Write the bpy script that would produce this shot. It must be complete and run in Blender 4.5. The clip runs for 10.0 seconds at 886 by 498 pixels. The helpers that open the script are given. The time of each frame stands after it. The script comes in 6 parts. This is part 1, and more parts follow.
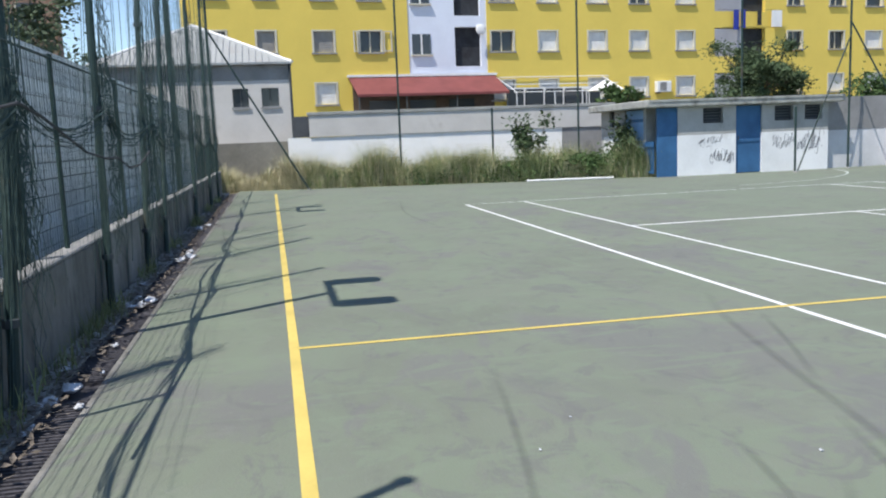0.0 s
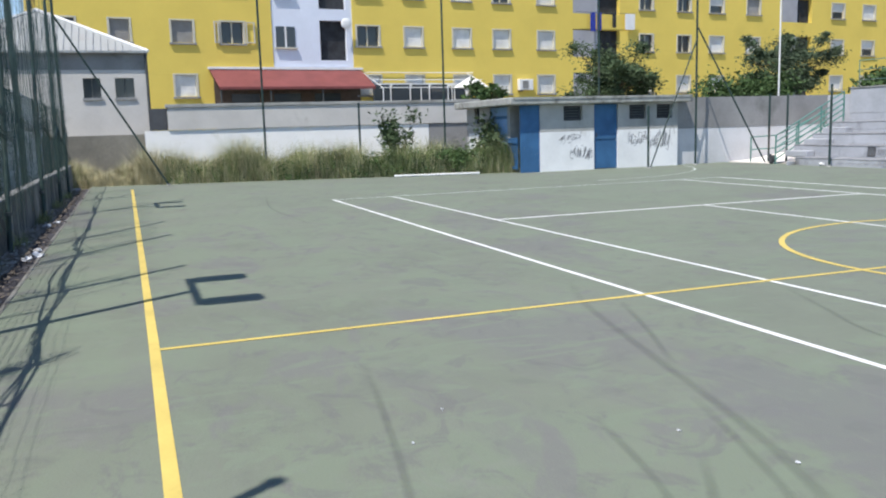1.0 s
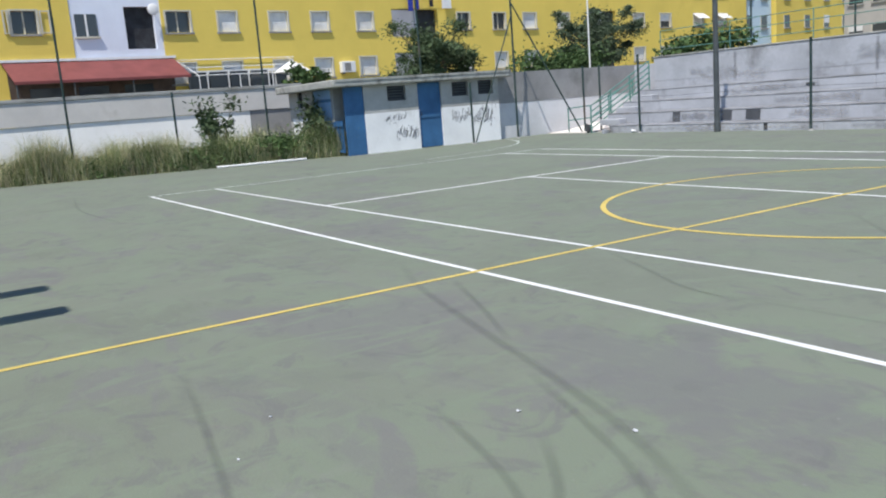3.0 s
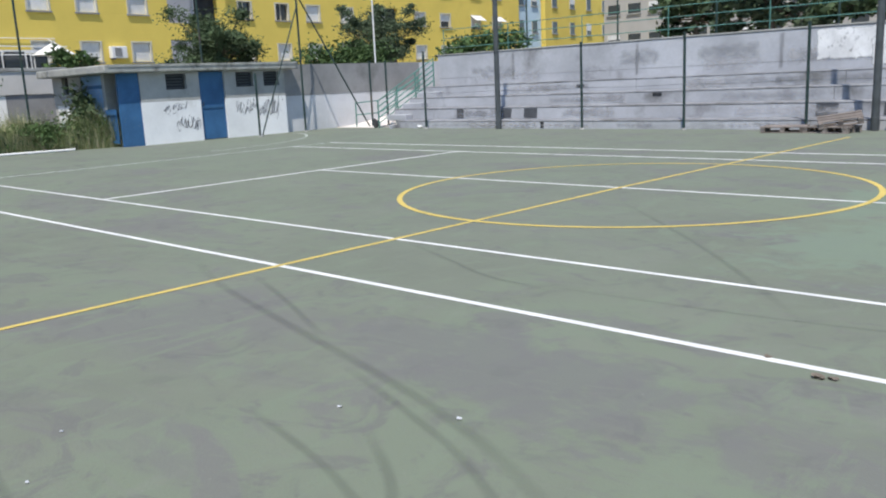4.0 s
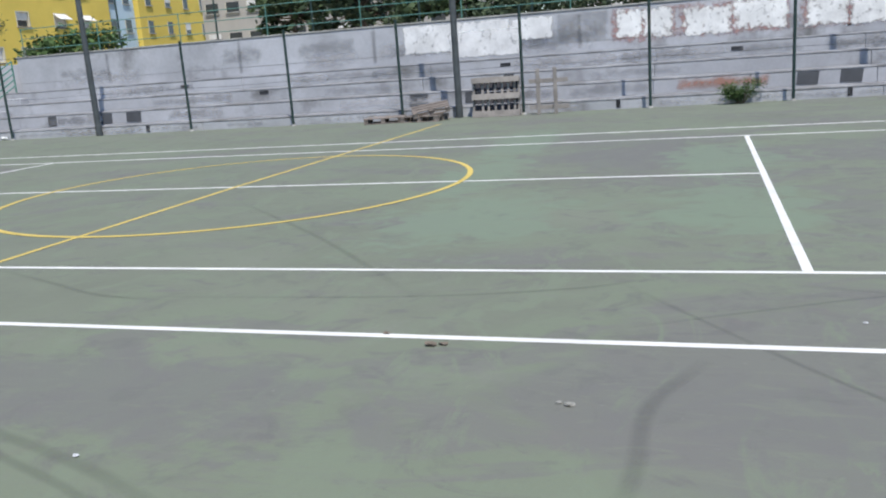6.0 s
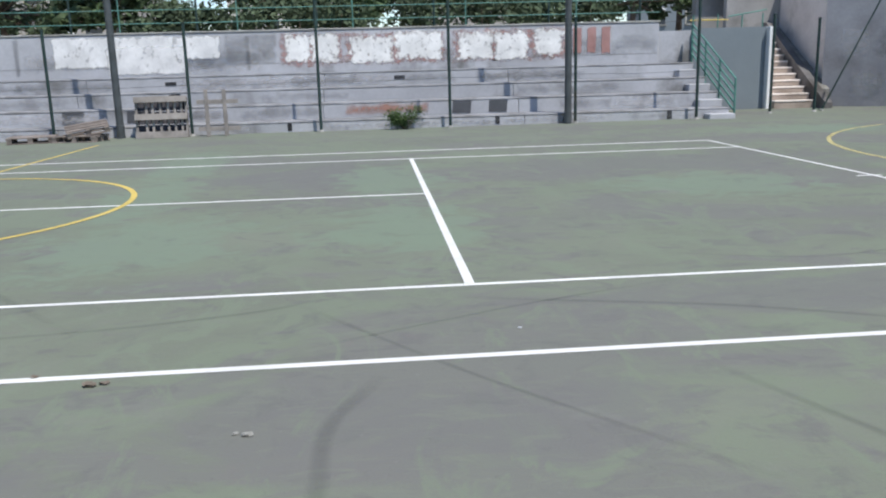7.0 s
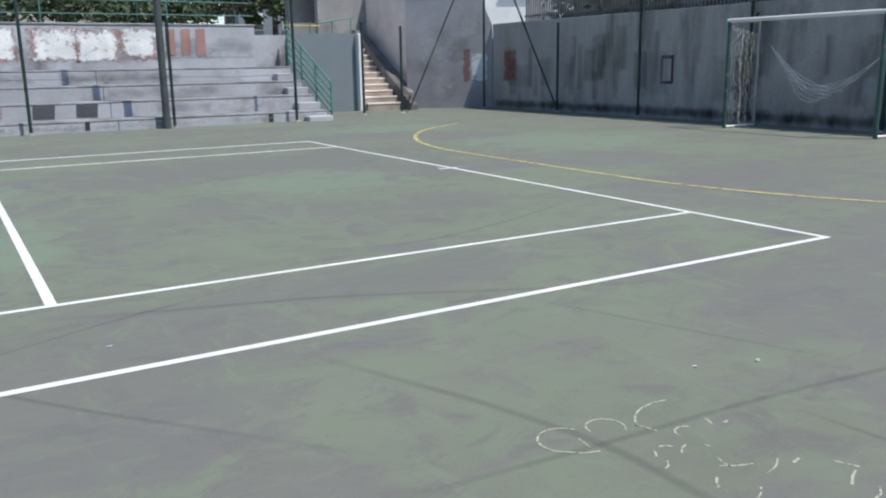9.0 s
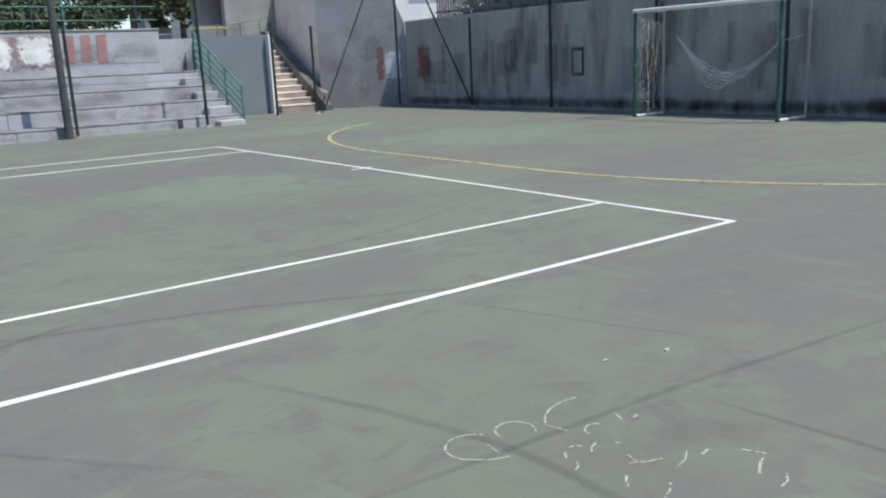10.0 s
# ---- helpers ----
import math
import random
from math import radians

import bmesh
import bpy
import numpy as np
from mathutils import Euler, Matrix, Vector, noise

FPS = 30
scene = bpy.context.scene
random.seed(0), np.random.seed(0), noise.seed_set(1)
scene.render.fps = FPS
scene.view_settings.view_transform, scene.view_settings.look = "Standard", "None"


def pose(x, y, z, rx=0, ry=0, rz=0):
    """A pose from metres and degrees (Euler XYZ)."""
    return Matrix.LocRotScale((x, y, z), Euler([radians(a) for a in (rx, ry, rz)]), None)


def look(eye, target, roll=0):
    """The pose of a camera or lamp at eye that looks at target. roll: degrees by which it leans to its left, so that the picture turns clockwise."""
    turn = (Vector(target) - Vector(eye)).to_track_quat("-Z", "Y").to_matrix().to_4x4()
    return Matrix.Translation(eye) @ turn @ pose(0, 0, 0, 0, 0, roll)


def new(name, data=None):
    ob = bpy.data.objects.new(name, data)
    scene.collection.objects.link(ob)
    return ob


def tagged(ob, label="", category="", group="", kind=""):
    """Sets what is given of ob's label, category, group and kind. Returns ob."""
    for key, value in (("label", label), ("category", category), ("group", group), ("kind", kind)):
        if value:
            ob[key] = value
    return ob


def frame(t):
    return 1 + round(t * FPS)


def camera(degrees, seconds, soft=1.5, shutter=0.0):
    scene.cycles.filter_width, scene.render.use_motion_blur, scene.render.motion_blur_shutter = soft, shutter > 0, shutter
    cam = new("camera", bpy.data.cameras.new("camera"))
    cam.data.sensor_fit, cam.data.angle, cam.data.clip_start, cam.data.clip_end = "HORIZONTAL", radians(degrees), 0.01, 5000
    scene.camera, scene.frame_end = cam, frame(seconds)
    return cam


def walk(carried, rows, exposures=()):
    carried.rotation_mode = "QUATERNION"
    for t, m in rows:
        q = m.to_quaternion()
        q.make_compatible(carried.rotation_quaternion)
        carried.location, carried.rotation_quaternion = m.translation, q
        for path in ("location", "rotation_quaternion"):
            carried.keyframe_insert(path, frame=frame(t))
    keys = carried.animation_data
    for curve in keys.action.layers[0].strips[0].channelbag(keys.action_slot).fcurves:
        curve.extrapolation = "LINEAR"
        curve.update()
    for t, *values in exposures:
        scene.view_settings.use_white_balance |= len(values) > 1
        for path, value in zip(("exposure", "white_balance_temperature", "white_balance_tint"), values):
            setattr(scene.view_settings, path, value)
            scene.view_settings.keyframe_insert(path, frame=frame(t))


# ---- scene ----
cam = camera(56.1, 10.0, soft=2.1)
PATH = [
    (0, (6.325, -4.183, 1.532), (4.381, -3.797, 1.265), -2.3),
    (0.5, (6.284, -4.139, 1.519), (4.379, -3.59, 1.254), -2.0),
    (1, (6.283, -4.183, 1.514), (4.428, -3.494, 1.226), -1.7),
    (1.5, (6.262, -4.215, 1.5), (4.409, -3.545, 1.158), -2.6),
    (2, (6.184, -4.114, 1.496), (4.342, -3.423, 1.137), -3.9),
    (2.5, (6.125, -4.012, 1.491), (4.314, -3.231, 1.156), -5.1),
    (3, (6.065, -3.987, 1.488), (4.387, -2.955, 1.139), -4.5),
    (3.2, (5.99, -4.015, 1.477), (4.376, -2.884, 1.135), -3.2),
    (4.3, (5.885, -4.071, 1.457), (4.608, -2.586, 1.052), -3.2),
    (4.5, (5.907, -4.098, 1.467), (4.665, -2.583, 1.063), -3.5),
    (5, (6.032, -4.071, 1.48), (4.928, -2.463, 1.038), -4.5),
    (5.5, (6.033, -4.03, 1.464), (5.116, -2.309, 1.019), -4.5),
    (6, (5.927, -3.976, 1.438), (5.33, -2.12, 0.992), -4.2),
    (6.2, (5.925, -3.97, 1.438), (5.507, -2.066, 0.989), -3.4),
    (7.3, (5.96, -3.871, 1.388), (6.306, -1.946, 0.968), -1.0),
    (7.5, (5.972, -3.868, 1.38), (6.443, -1.97, 0.965), -0.5),
    (8, (5.975, -3.872, 1.38), (6.707, -2.055, 0.973), 0.2),
    (8.5, (6.012, -3.886, 1.377), (6.953, -2.166, 0.982), 0.5),
    (9, (6.093, -3.864, 1.364), (7.1, -2.191, 0.927), -0.9),
    (9.5, (6.179, -3.843, 1.361), (7.235, -2.204, 0.914), -2.5),
    (10, (6.26, -3.817, 1.354), (7.411, -2.244, 0.907), -2.7),
]
EXPOSURES = [(0.0, 0.29), (1.0, 0.27), (2.5, 0.16), (4.5, 0.05), (7.5, 0.01), (10.0, 0.0)]
walk(cam, [(t, look(eye, target, roll)) for t, eye, target, roll in PATH], EXPOSURES)

# ---- sky and sun ----
SUN_WAY = Vector((0.565, -0.825, 1.88)).normalized()      # towards the sun
world = bpy.data.worlds.new("world")
scene.world = world
world.use_nodes = True
wn = world.node_tree.nodes
sky = wn.new("ShaderNodeTexSky")
sky.sky_type, sky.sun_disc = "NISHITA", False
sky.sun_elevation = math.asin(SUN_WAY.z)
sky.sun_rotation = math.atan2(SUN_WAY.x, SUN_WAY.y)
sky.dust_density, sky.altitude, sky.ozone_density = 0.1, 1200, 1.5
world.node_tree.links.new(sky.outputs[0], wn["Background"].inputs[0])
wn["Background"].inputs[1].default_value = 0.15
sun = new("sun", bpy.data.lights.new("sun", "SUN"))
sun.data.energy, sun.data.angle, sun.data.color = 4.6, radians(0.5), (1.0, 0.95, 0.88)
sun.matrix_world = look(SUN_WAY * 60, (0, 0, 0))


# ---- materials ----
def mat(name, color, rough=0.8, vary=0.18, scale=1.5, fine=25.0, bump=0.15, metal=0.0, stain=None, amount=0.5,
        stain_scale=0.6, streak=1.0, piece=0.0):
    """A matt or metal surface: large and fine variation of its colour, fine relief, and stains of another colour."""
    m = bpy.data.materials.new(name)
    m.use_nodes = True
    nt = m.node_tree
    n, l = nt.nodes, nt.links
    b = n["Principled BSDF"]
    geo = n.new("ShaderNodeNewGeometry")

    def noise_at(s, detail=5.0, zs=1.0):
        mp = n.new("ShaderNodeVectorMath")
        mp.operation = "MULTIPLY"
        mp.inputs[1].default_value = (s, s, s * zs)
        l.new(geo.outputs["Position"], mp.inputs[0])
        t = n.new("ShaderNodeTexNoise")
        t.inputs["Scale"].default_value, t.inputs["Detail"].default_value = 1.0, detail
        t.inputs["Roughness"].default_value = 0.6
        l.new(mp.outputs[0], t.inputs["Vector"])
        return t.outputs["Fac"]

    def mixed(f, a, c, lo=0.35, hi=0.65):
        r = n.new("ShaderNodeMapRange")
        r.inputs[1].default_value, r.inputs[2].default_value = lo, hi
        l.new(f, r.inputs[0])
        x = n.new("ShaderNodeMix")
        x.data_type = "RGBA"
        l.new(r.outputs[0], x.inputs[0])
        for i, v in ((6, a), (7, c)):
            if isinstance(v, tuple):
                x.inputs[i].default_value = (*v, 1)
            else:
                l.new(v, x.inputs[i])
        return x.outputs[2]

    dark, light = (tuple(min(1, c * k) for c in color) for k in (1 - vary, 1 + vary))
    col = mixed(noise_at(scale, 4, streak), dark, light)
    if stain:
        col = mixed(noise_at(stain_scale, 8, streak), col, stain, 0.68 - 0.3 * amount, 0.80 - 0.2 * amount)
    f = noise_at(fine, 3)
    grain = n.new("ShaderNodeMapRange")
    grain.inputs[3].default_value, grain.inputs[4].default_value = 1 - vary * 0.8, 1 + vary * 0.8
    l.new(f, grain.inputs[0])
    mul = n.new("ShaderNodeVectorMath")
    mul.operation = "SCALE"
    l.new(col, mul.inputs[0])
    l.new(grain.outputs[0], mul.inputs["Scale"])
    out = mul.outputs[0]
    if piece:
        info = n.new("ShaderNodeObjectInfo")
        pr = n.new("ShaderNodeMapRange")
        pr.inputs[3].default_value, pr.inputs[4].default_value = 1 - piece, 1 + piece
        l.new(info.outputs["Random"], pr.inputs[0])
        m2 = n.new("ShaderNodeVectorMath")
        m2.operation = "SCALE"
        l.new(out, m2.inputs[0])
        l.new(pr.outputs[0], m2.inputs["Scale"])
        out = m2.outputs[0]
    l.new(out, b.inputs["Base Color"])
    b.inputs["Roughness"].default_value, b.inputs["Metallic"].default_value = rough, metal
    b.inputs["Specular IOR Level"].default_value = 0.3
    if bump:
        bp = n.new("ShaderNodeBump")
        bp.inputs["Strength"].default_value, bp.inputs["Distance"].default_value = bump, 0.02
        l.new(f, bp.inputs["Height"])
        l.new(bp.outputs[0], b.inputs["Normal"])
    return m


def worn(name, color, cover, scale=6.0):
    """Paint that lets the ground through where it has worn away. cover: 0 to 1."""
    m = mat(name, color, 0.75, 0.1, 2.0, 30, 0.1)
    nt = m.node_tree
    n, l = nt.nodes, nt.links
    geo = n.new("ShaderNodeNewGeometry")
    t = n.new("ShaderNodeTexNoise")
    t.inputs["Scale"].default_value, t.inputs["Detail"].default_value, t.inputs["Roughness"].default_value = scale, 7, 0.7
    l.new(geo.outputs["Position"], t.inputs["Vector"])
    r = n.new("ShaderNodeMapRange")
    r.inputs[1].default_value, r.inputs[2].default_value = 0.28 + 0.42 * cover, 0.34 + 0.44 * cover
    l.new(t.outputs["Fac"], r.inputs[0])
    inv = n.new("ShaderNodeMath")
    inv.operation = "SUBTRACT"
    inv.inputs[0].default_value = 1.0
    l.new(r.outputs[0], inv.inputs[1])
    clear = n.new("ShaderNodeBsdfTransparent")
    mix = n.new("ShaderNodeMixShader")
    l.new(inv.outputs[0], mix.inputs[0])
    l.new(clear.outputs[0], mix.inputs[1])
    l.new(n["Principled BSDF"].outputs[0], mix.inputs[2])
    l.new(mix.outputs[0], n["Material Output"].inputs[0])
    return m


def flaky(name, color, k=2.6, scale=5.0, squash=1.0, opacity=1.0, soft=0.12):
    """Paint or dirt that breaks up towards its edges, by the mesh's own fade attribute."""
    m = mat(name, color, 0.88, 0.14, 2.0, 25, 0.15)
    n, l = m.node_tree.nodes, m.node_tree.links
    geo = n.new("ShaderNodeNewGeometry")
    mp = n.new("ShaderNodeVectorMath")
    mp.operation = "MULTIPLY"
    mp.inputs[1].default_value = (scale, scale, scale * squash)
    l.new(geo.outputs["Position"], mp.inputs[0])
    t = n.new("ShaderNodeTexNoise")
    t.inputs["Scale"].default_value, t.inputs["Detail"].default_value, t.inputs["Roughness"].default_value = 1.0, 8, 0.68
    l.new(mp.outputs[0], t.inputs["Vector"])
    at = n.new("ShaderNodeAttribute")
    at.attribute_name = "fade"
    ma = n.new("ShaderNodeMath")
    ma.operation = "MULTIPLY_ADD"
    ma.inputs[1].default_value = k
    l.new(t.outputs["Fac"], ma.inputs[0])
    l.new(at.outputs["Fac"], ma.inputs[2])
    r = n.new("ShaderNodeMapRange")
    r.inputs[1].default_value, r.inputs[2].default_value, r.inputs[4].default_value = 0.5 + k / 2 - soft / 2, 0.5 + k / 2 + soft, opacity
    l.new(ma.outputs[0], r.inputs[0])
    clear = n.new("ShaderNodeBsdfTransparent")
    mix = n.new("ShaderNodeMixShader")
    l.new(r.outputs[0], mix.inputs[0])
    l.new(clear.outputs[0], mix.inputs[1])
    l.new(n["Principled BSDF"].outputs[0], mix.inputs[2])
    l.new(mix.outputs[0], n["Material Output"].inputs[0])
    return m


def court_paint():
    """Green acrylic court paint, worn down to grey in large cloudy patches, with darker and fresher green spots."""
    m = mat("court_paint", (0.169, 0.190, 0.149), 0.85, 0.08, 0.45, 60, 0.2)
    nt = m.node_tree
    n, l = nt.nodes, nt.links
    b = n["Principled BSDF"]
    geo = n.new("ShaderNodeNewGeometry")
    base = b.inputs["Base Color"].links[0].from_socket

    def cloud(s, detail, dist, rough=0.62, stretch=(1, 1, 1)):
        mp = n.new("ShaderNodeVectorMath")
        mp.operation = "MULTIPLY"
        mp.inputs[1].default_value = stretch
        l.new(geo.outputs["Position"], mp.inputs[0])
        t = n.new("ShaderNodeTexNoise")
        t.inputs["Scale"].default_value, t.inputs["Detail"].default_value = s, detail
        t.inputs["Roughness"].default_value, t.inputs["Distortion"].default_value = rough, dist
        l.new(mp.outputs[0], t.inputs["Vector"])
        return t.outputs["Fac"]

    def lay(f, under, color, lo, hi, top):
        r = n.new("ShaderNodeMapRange")
        r.inputs[1].default_value, r.inputs[2].default_value, r.inputs[4].default_value = lo, hi, top
        l.new(f, r.inputs[0])
        x = n.new("ShaderNodeMix")
        x.data_type = "RGBA"
        l.new(r.outputs[0], x.inputs[0])
        l.new(under, x.inputs[6])
        x.inputs[7].default_value = (*color, 1)
        return x.outputs[2]

    sep = n.new("ShaderNodeSeparateXYZ")
    l.new(geo.outputs["Position"], sep.inputs[0])
    east = n.new("ShaderNodeMapRange")            # more wear on the half towards the shaded wall
    east.inputs[1].default_value, east.inputs[2].default_value = -14.0, 9.0
    east.inputs[3].default_value, east.inputs[4].default_value = -0.065, 0.015
    l.new(sep.outputs[0], east.inputs[0])
    add = n.new("ShaderNodeMath")
    l.new(cloud(0.33, 6, 0.6, 0.6, (0.75, 1.3, 1)), add.inputs[0])
    l.new(east.outputs[0], add.inputs[1])
    def spots(places, ragged):
        """Where single spots of fresh paint or bare ground lie: centre and half sizes of each, with ragged edges."""
        best = None
        for x, y, w, h in places:
            d = n.new("ShaderNodeVectorMath")
            d.operation = "SUBTRACT"
            d.inputs[1].default_value = (x, y, 0)
            l.new(geo.outputs["Position"], d.inputs[0])
            k = n.new("ShaderNodeVectorMath")
            k.operation = "MULTIPLY"
            k.inputs[1].default_value = (1 / w, 1 / h, 0)
            l.new(d.outputs[0], k.inputs[0])
            r = n.new("ShaderNodeVectorMath")
            r.operation = "LENGTH"
            l.new(k.outputs[0], r.inputs[0])
            if best is None:
                best = r.outputs["Value"]
            else:
                mn = n.new("ShaderNodeMath")
                mn.operation = "MINIMUM"
                l.new(best, mn.inputs[0])
                l.new(r.outputs["Value"], mn.inputs[1])
                best = mn.outputs[0]
        ma = n.new("ShaderNodeMath")
        ma.operation = "MULTIPLY_ADD"
        ma.inputs[1].default_value = -0.32
        l.new(best, ma.inputs[0])
        l.new(cloud(ragged, 7, 1.6, 0.62, (0.9, 1.1, 1)), ma.inputs[2])
        return ma.outputs[0]

    shift = n.new("ShaderNodeMath")
    l.new(cloud(0.75, 8, 1.6, 0.64, (0.7, 1.3, 1)), shift.inputs[0])
    l.new(east.outputs[0], shift.inputs[1])
    col = lay(cloud(0.55, 6, 1.4, 0.62, (1.0, 1.2, 1)), base, (0.174, 0.207, 0.153), 0.46, 0.58, 0.8)
    col = lay(add.outputs[0], col, (0.161, 0.163, 0.155), 0.52, 0.59, 0.78)
    col = lay(shift.outputs[0], col, (0.162, 0.163, 0.156), 0.545, 0.605, 0.72)
    col = lay(cloud(1.7, 8, 1.8, 0.66, (0.8, 1.2, 1)), col, (0.141, 0.141, 0.138), 0.56, 0.63, 0.58)
    col = lay(cloud(1.1, 8, 2.2, 0.66, (1.5, 0.6, 1)), col, (0.178, 0.214, 0.158), 0.55, 0.61, 0.7)
    col = lay(spots(((10.2, 7.6, 3.0, 1.5), (14.4, 2.6, 2.2, 1.2), (3.6, 9.2, 3.0, 1.2), (5.0, 7.2, 1.6, 1.2), (8.6, 0.75, 1.5, 0.5), (3.2, -0.9, 1.3, 0.6), (6.4, -0.75, 1.0, 0.45)), 1.3), col, (0.156, 0.158, 0.153), 0.19, 0.31, 0.7)
    col = lay(spots(((3.1, 9.6, 0.7, 2.2), (3.3, 5.9, 0.55, 2.0), (3.9, 3.2, 1.0, 1.4), (6.1, 6.8, 0.7, 1.9), (6.2, 3.6, 0.8, 1.3), (9.9, 5.4, 1.3, 1.0), (15.6, 7.6, 1.9, 1.6), (14.8, 12.2, 1.8, 1.1)), 1.6), col, (0.180, 0.232, 0.172), 0.18, 0.29, 0.8)
    col = lay(cloud(4.2, 8, 2.4, 0.7, (0.45, 1.5, 1)), col, (0.180, 0.198, 0.162), 0.54, 0.64, 0.6)
    col = lay(cloud(3.1, 8, 1.5, 0.7, (0.7, 1.2, 1)), col, (0.172, 0.160, 0.158), 0.60, 0.68, 0.45)
    col = lay(cloud(2.3, 8, 1.0, 0.7), col, (0.122, 0.125, 0.122), 0.56, 0.72, 0.6)
    col = lay(cloud(1.3, 9, 0.6, 0.72), col, (0.225, 0.230, 0.210), 0.60, 0.78, 0.5)
    col = lay(cloud(14.0, 5, 0.3, 0.7), col, (0.105, 0.108, 0.106), 0.63, 0.74, 0.4)
    col = lay(cloud(22.0, 3, 0.0, 0.6), col, (0.23, 0.235, 0.22), 0.68, 0.74, 0.5)
    l.new(col, b.inputs["Base Color"])
    return m


M_COURT = court_paint()
M_DIRT = mat("dry_earth", (0.20, 0.17, 0.12), 0.95, 0.3, 0.8, 20, 0.5, stain=(0.10, 0.12, 0.05), amount=0.6)
M_TERRACE = mat("terrace_ground", (0.22, 0.21, 0.18), 0.95, 0.25, 0.4, 12, 0.3)
M_WHITE_LINE = worn("white_line_paint", (0.72, 0.73, 0.72), 0.97)
M_FAINT_LINE = worn("faint_line_paint", (0.55, 0.60, 0.56), 0.55, 9)
M_YELLOW_LINE = worn("yellow_line_paint", (0.60, 0.465, 0.13), 0.84, 5)
M_YELLOW_FAINT = worn("worn_yellow_paint", (0.47, 0.42, 0.20), 0.62, 9)
M_SKID = flaky("tyre_mark", (0.075, 0.078, 0.082), 1.6, 1.8, 1.0, 0.22, 1.3)
M_CHALK = worn("chalk", (0.44, 0.45, 0.37), 0.55, 60)
M_CONCRETE = mat("tribune_concrete", (0.425, 0.435, 0.465), 0.9, 0.16, 0.5, 14, 0.35, stain=(0.17, 0.17, 0.17), amount=0.42, stain_scale=0.7)
# Tier tops darkened by colour to offset the sun on them; stains on top.
M_TREAD = mat("sun_dimmed_tier_top", (0.27, 0.275, 0.29), 0.9, 0.25, 1.6, 16, 0.35, stain=(0.16, 0.16, 0.16), amount=0.65, stain_scale=1.3)
# Raised towards white: sun on the treads is in the colour; also the ramp.
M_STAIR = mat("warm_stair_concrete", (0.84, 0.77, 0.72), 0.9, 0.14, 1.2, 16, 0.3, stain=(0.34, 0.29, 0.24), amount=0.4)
M_CONC_DARK = mat("stained_concrete", (0.40, 0.395, 0.385), 0.92, 0.22, 0.9, 14, 0.4, stain=(0.15, 0.15, 0.14), amount=0.58, stain_scale=0.9, streak=0.22)
# Same stair concrete with the risers' shade put into its brown.
M_RISER = mat("shaded_riser", (0.37, 0.31, 0.265), 0.92, 0.2, 1.4, 18, 0.3, stain=(0.25, 0.21, 0.18), amount=0.4)
M_PLASTER = mat("pinkish_plaster", (0.60, 0.56, 0.545), 0.9, 0.14, 0.8, 14, 0.3, stain=(0.40, 0.37, 0.36), amount=0.5, stain_scale=0.9)
M_NE = mat("bluish_rendered_wall", (0.325, 0.325, 0.35), 0.9, 0.16, 0.5, 12, 0.3, stain=(0.22, 0.215, 0.225), amount=0.5, stain_scale=0.7)
M_LOWWALL = mat("mouldy_low_wall", (0.20, 0.20, 0.19), 0.95, 0.35, 1.5, 18, 0.5, stain=(0.06, 0.063, 0.055), amount=0.7, stain_scale=2.2, streak=0.4)
M_KERB = mat("gritty_kerb", (0.21, 0.205, 0.19), 0.92, 0.3, 4.0, 30, 0.5, stain=(0.12, 0.12, 0.105), amount=0.55, stain_scale=3.0)
M_COPING = mat("coping", (0.34, 0.34, 0.325), 0.9, 0.2, 1.2, 18, 0.4, stain=(0.18, 0.18, 0.16), amount=0.45)
M_WHITEWASH = mat("whitewash", (0.82, 0.83, 0.83), 0.9, 0.07, 0.8, 14, 0.25, stain=(0.50, 0.49, 0.46), amount=0.35)
M_DULLWHITE = mat("dull_whitewash", (0.58, 0.59, 0.61), 0.9, 0.1, 0.8, 14, 0.25, stain=(0.40, 0.39, 0.37), amount=0.4)
M_LIME = mat("fresh_limewash", (0.93, 0.93, 0.91), 0.9, 0.04, 0.8, 14, 0.2, stain=(0.74, 0.72, 0.68), amount=0.3)
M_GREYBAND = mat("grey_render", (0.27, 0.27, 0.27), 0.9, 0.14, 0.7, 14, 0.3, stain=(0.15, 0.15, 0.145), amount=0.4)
M_BEIGE = mat("beige_render", (0.60, 0.58, 0.55), 0.9, 0.08, 0.6, 14, 0.25, stain=(0.42, 0.40, 0.37), amount=0.35)
# Grey render, taken darker for shade under the shed eaves; also house base.
M_BAND = mat("grey_band_and_eave_shade", (0.40, 0.40, 0.385), 0.9, 0.12, 0.9, 14, 0.3, stain=(0.28, 0.28, 0.26), amount=0.45)
M_ROOFCONC = mat("roof_slab", (0.40, 0.40, 0.375), 0.9, 0.2, 1.6, 14, 0.4, stain=(0.15, 0.15, 0.13), amount=0.62, stain_scale=1.6)
M_BLUE = mat("blue_paint", (0.045, 0.135, 0.28), 0.55, 0.15, 1.5, 18, 0.15, stain=(0.12, 0.20, 0.30), amount=0.4)
M_LIGHTBLUE = mat("light_blue_paint", (0.22, 0.38, 0.60), 0.6, 0.12, 1.5, 18, 0.15)
M_YELLOW = mat("yellow_facade", (0.74, 0.565, 0.125), 0.85, 0.05, 0.25, 10, 0.12, stain=(0.67, 0.505, 0.11), amount=0.3, stain_scale=0.25)
M_BAY = mat("white_facade", (0.70, 0.74, 0.84), 0.85, 0.05, 0.4, 10, 0.12)
M_LOGGIA = mat("grey_loggia", (0.36, 0.36, 0.39), 0.85, 0.1, 0.6, 12, 0.12)
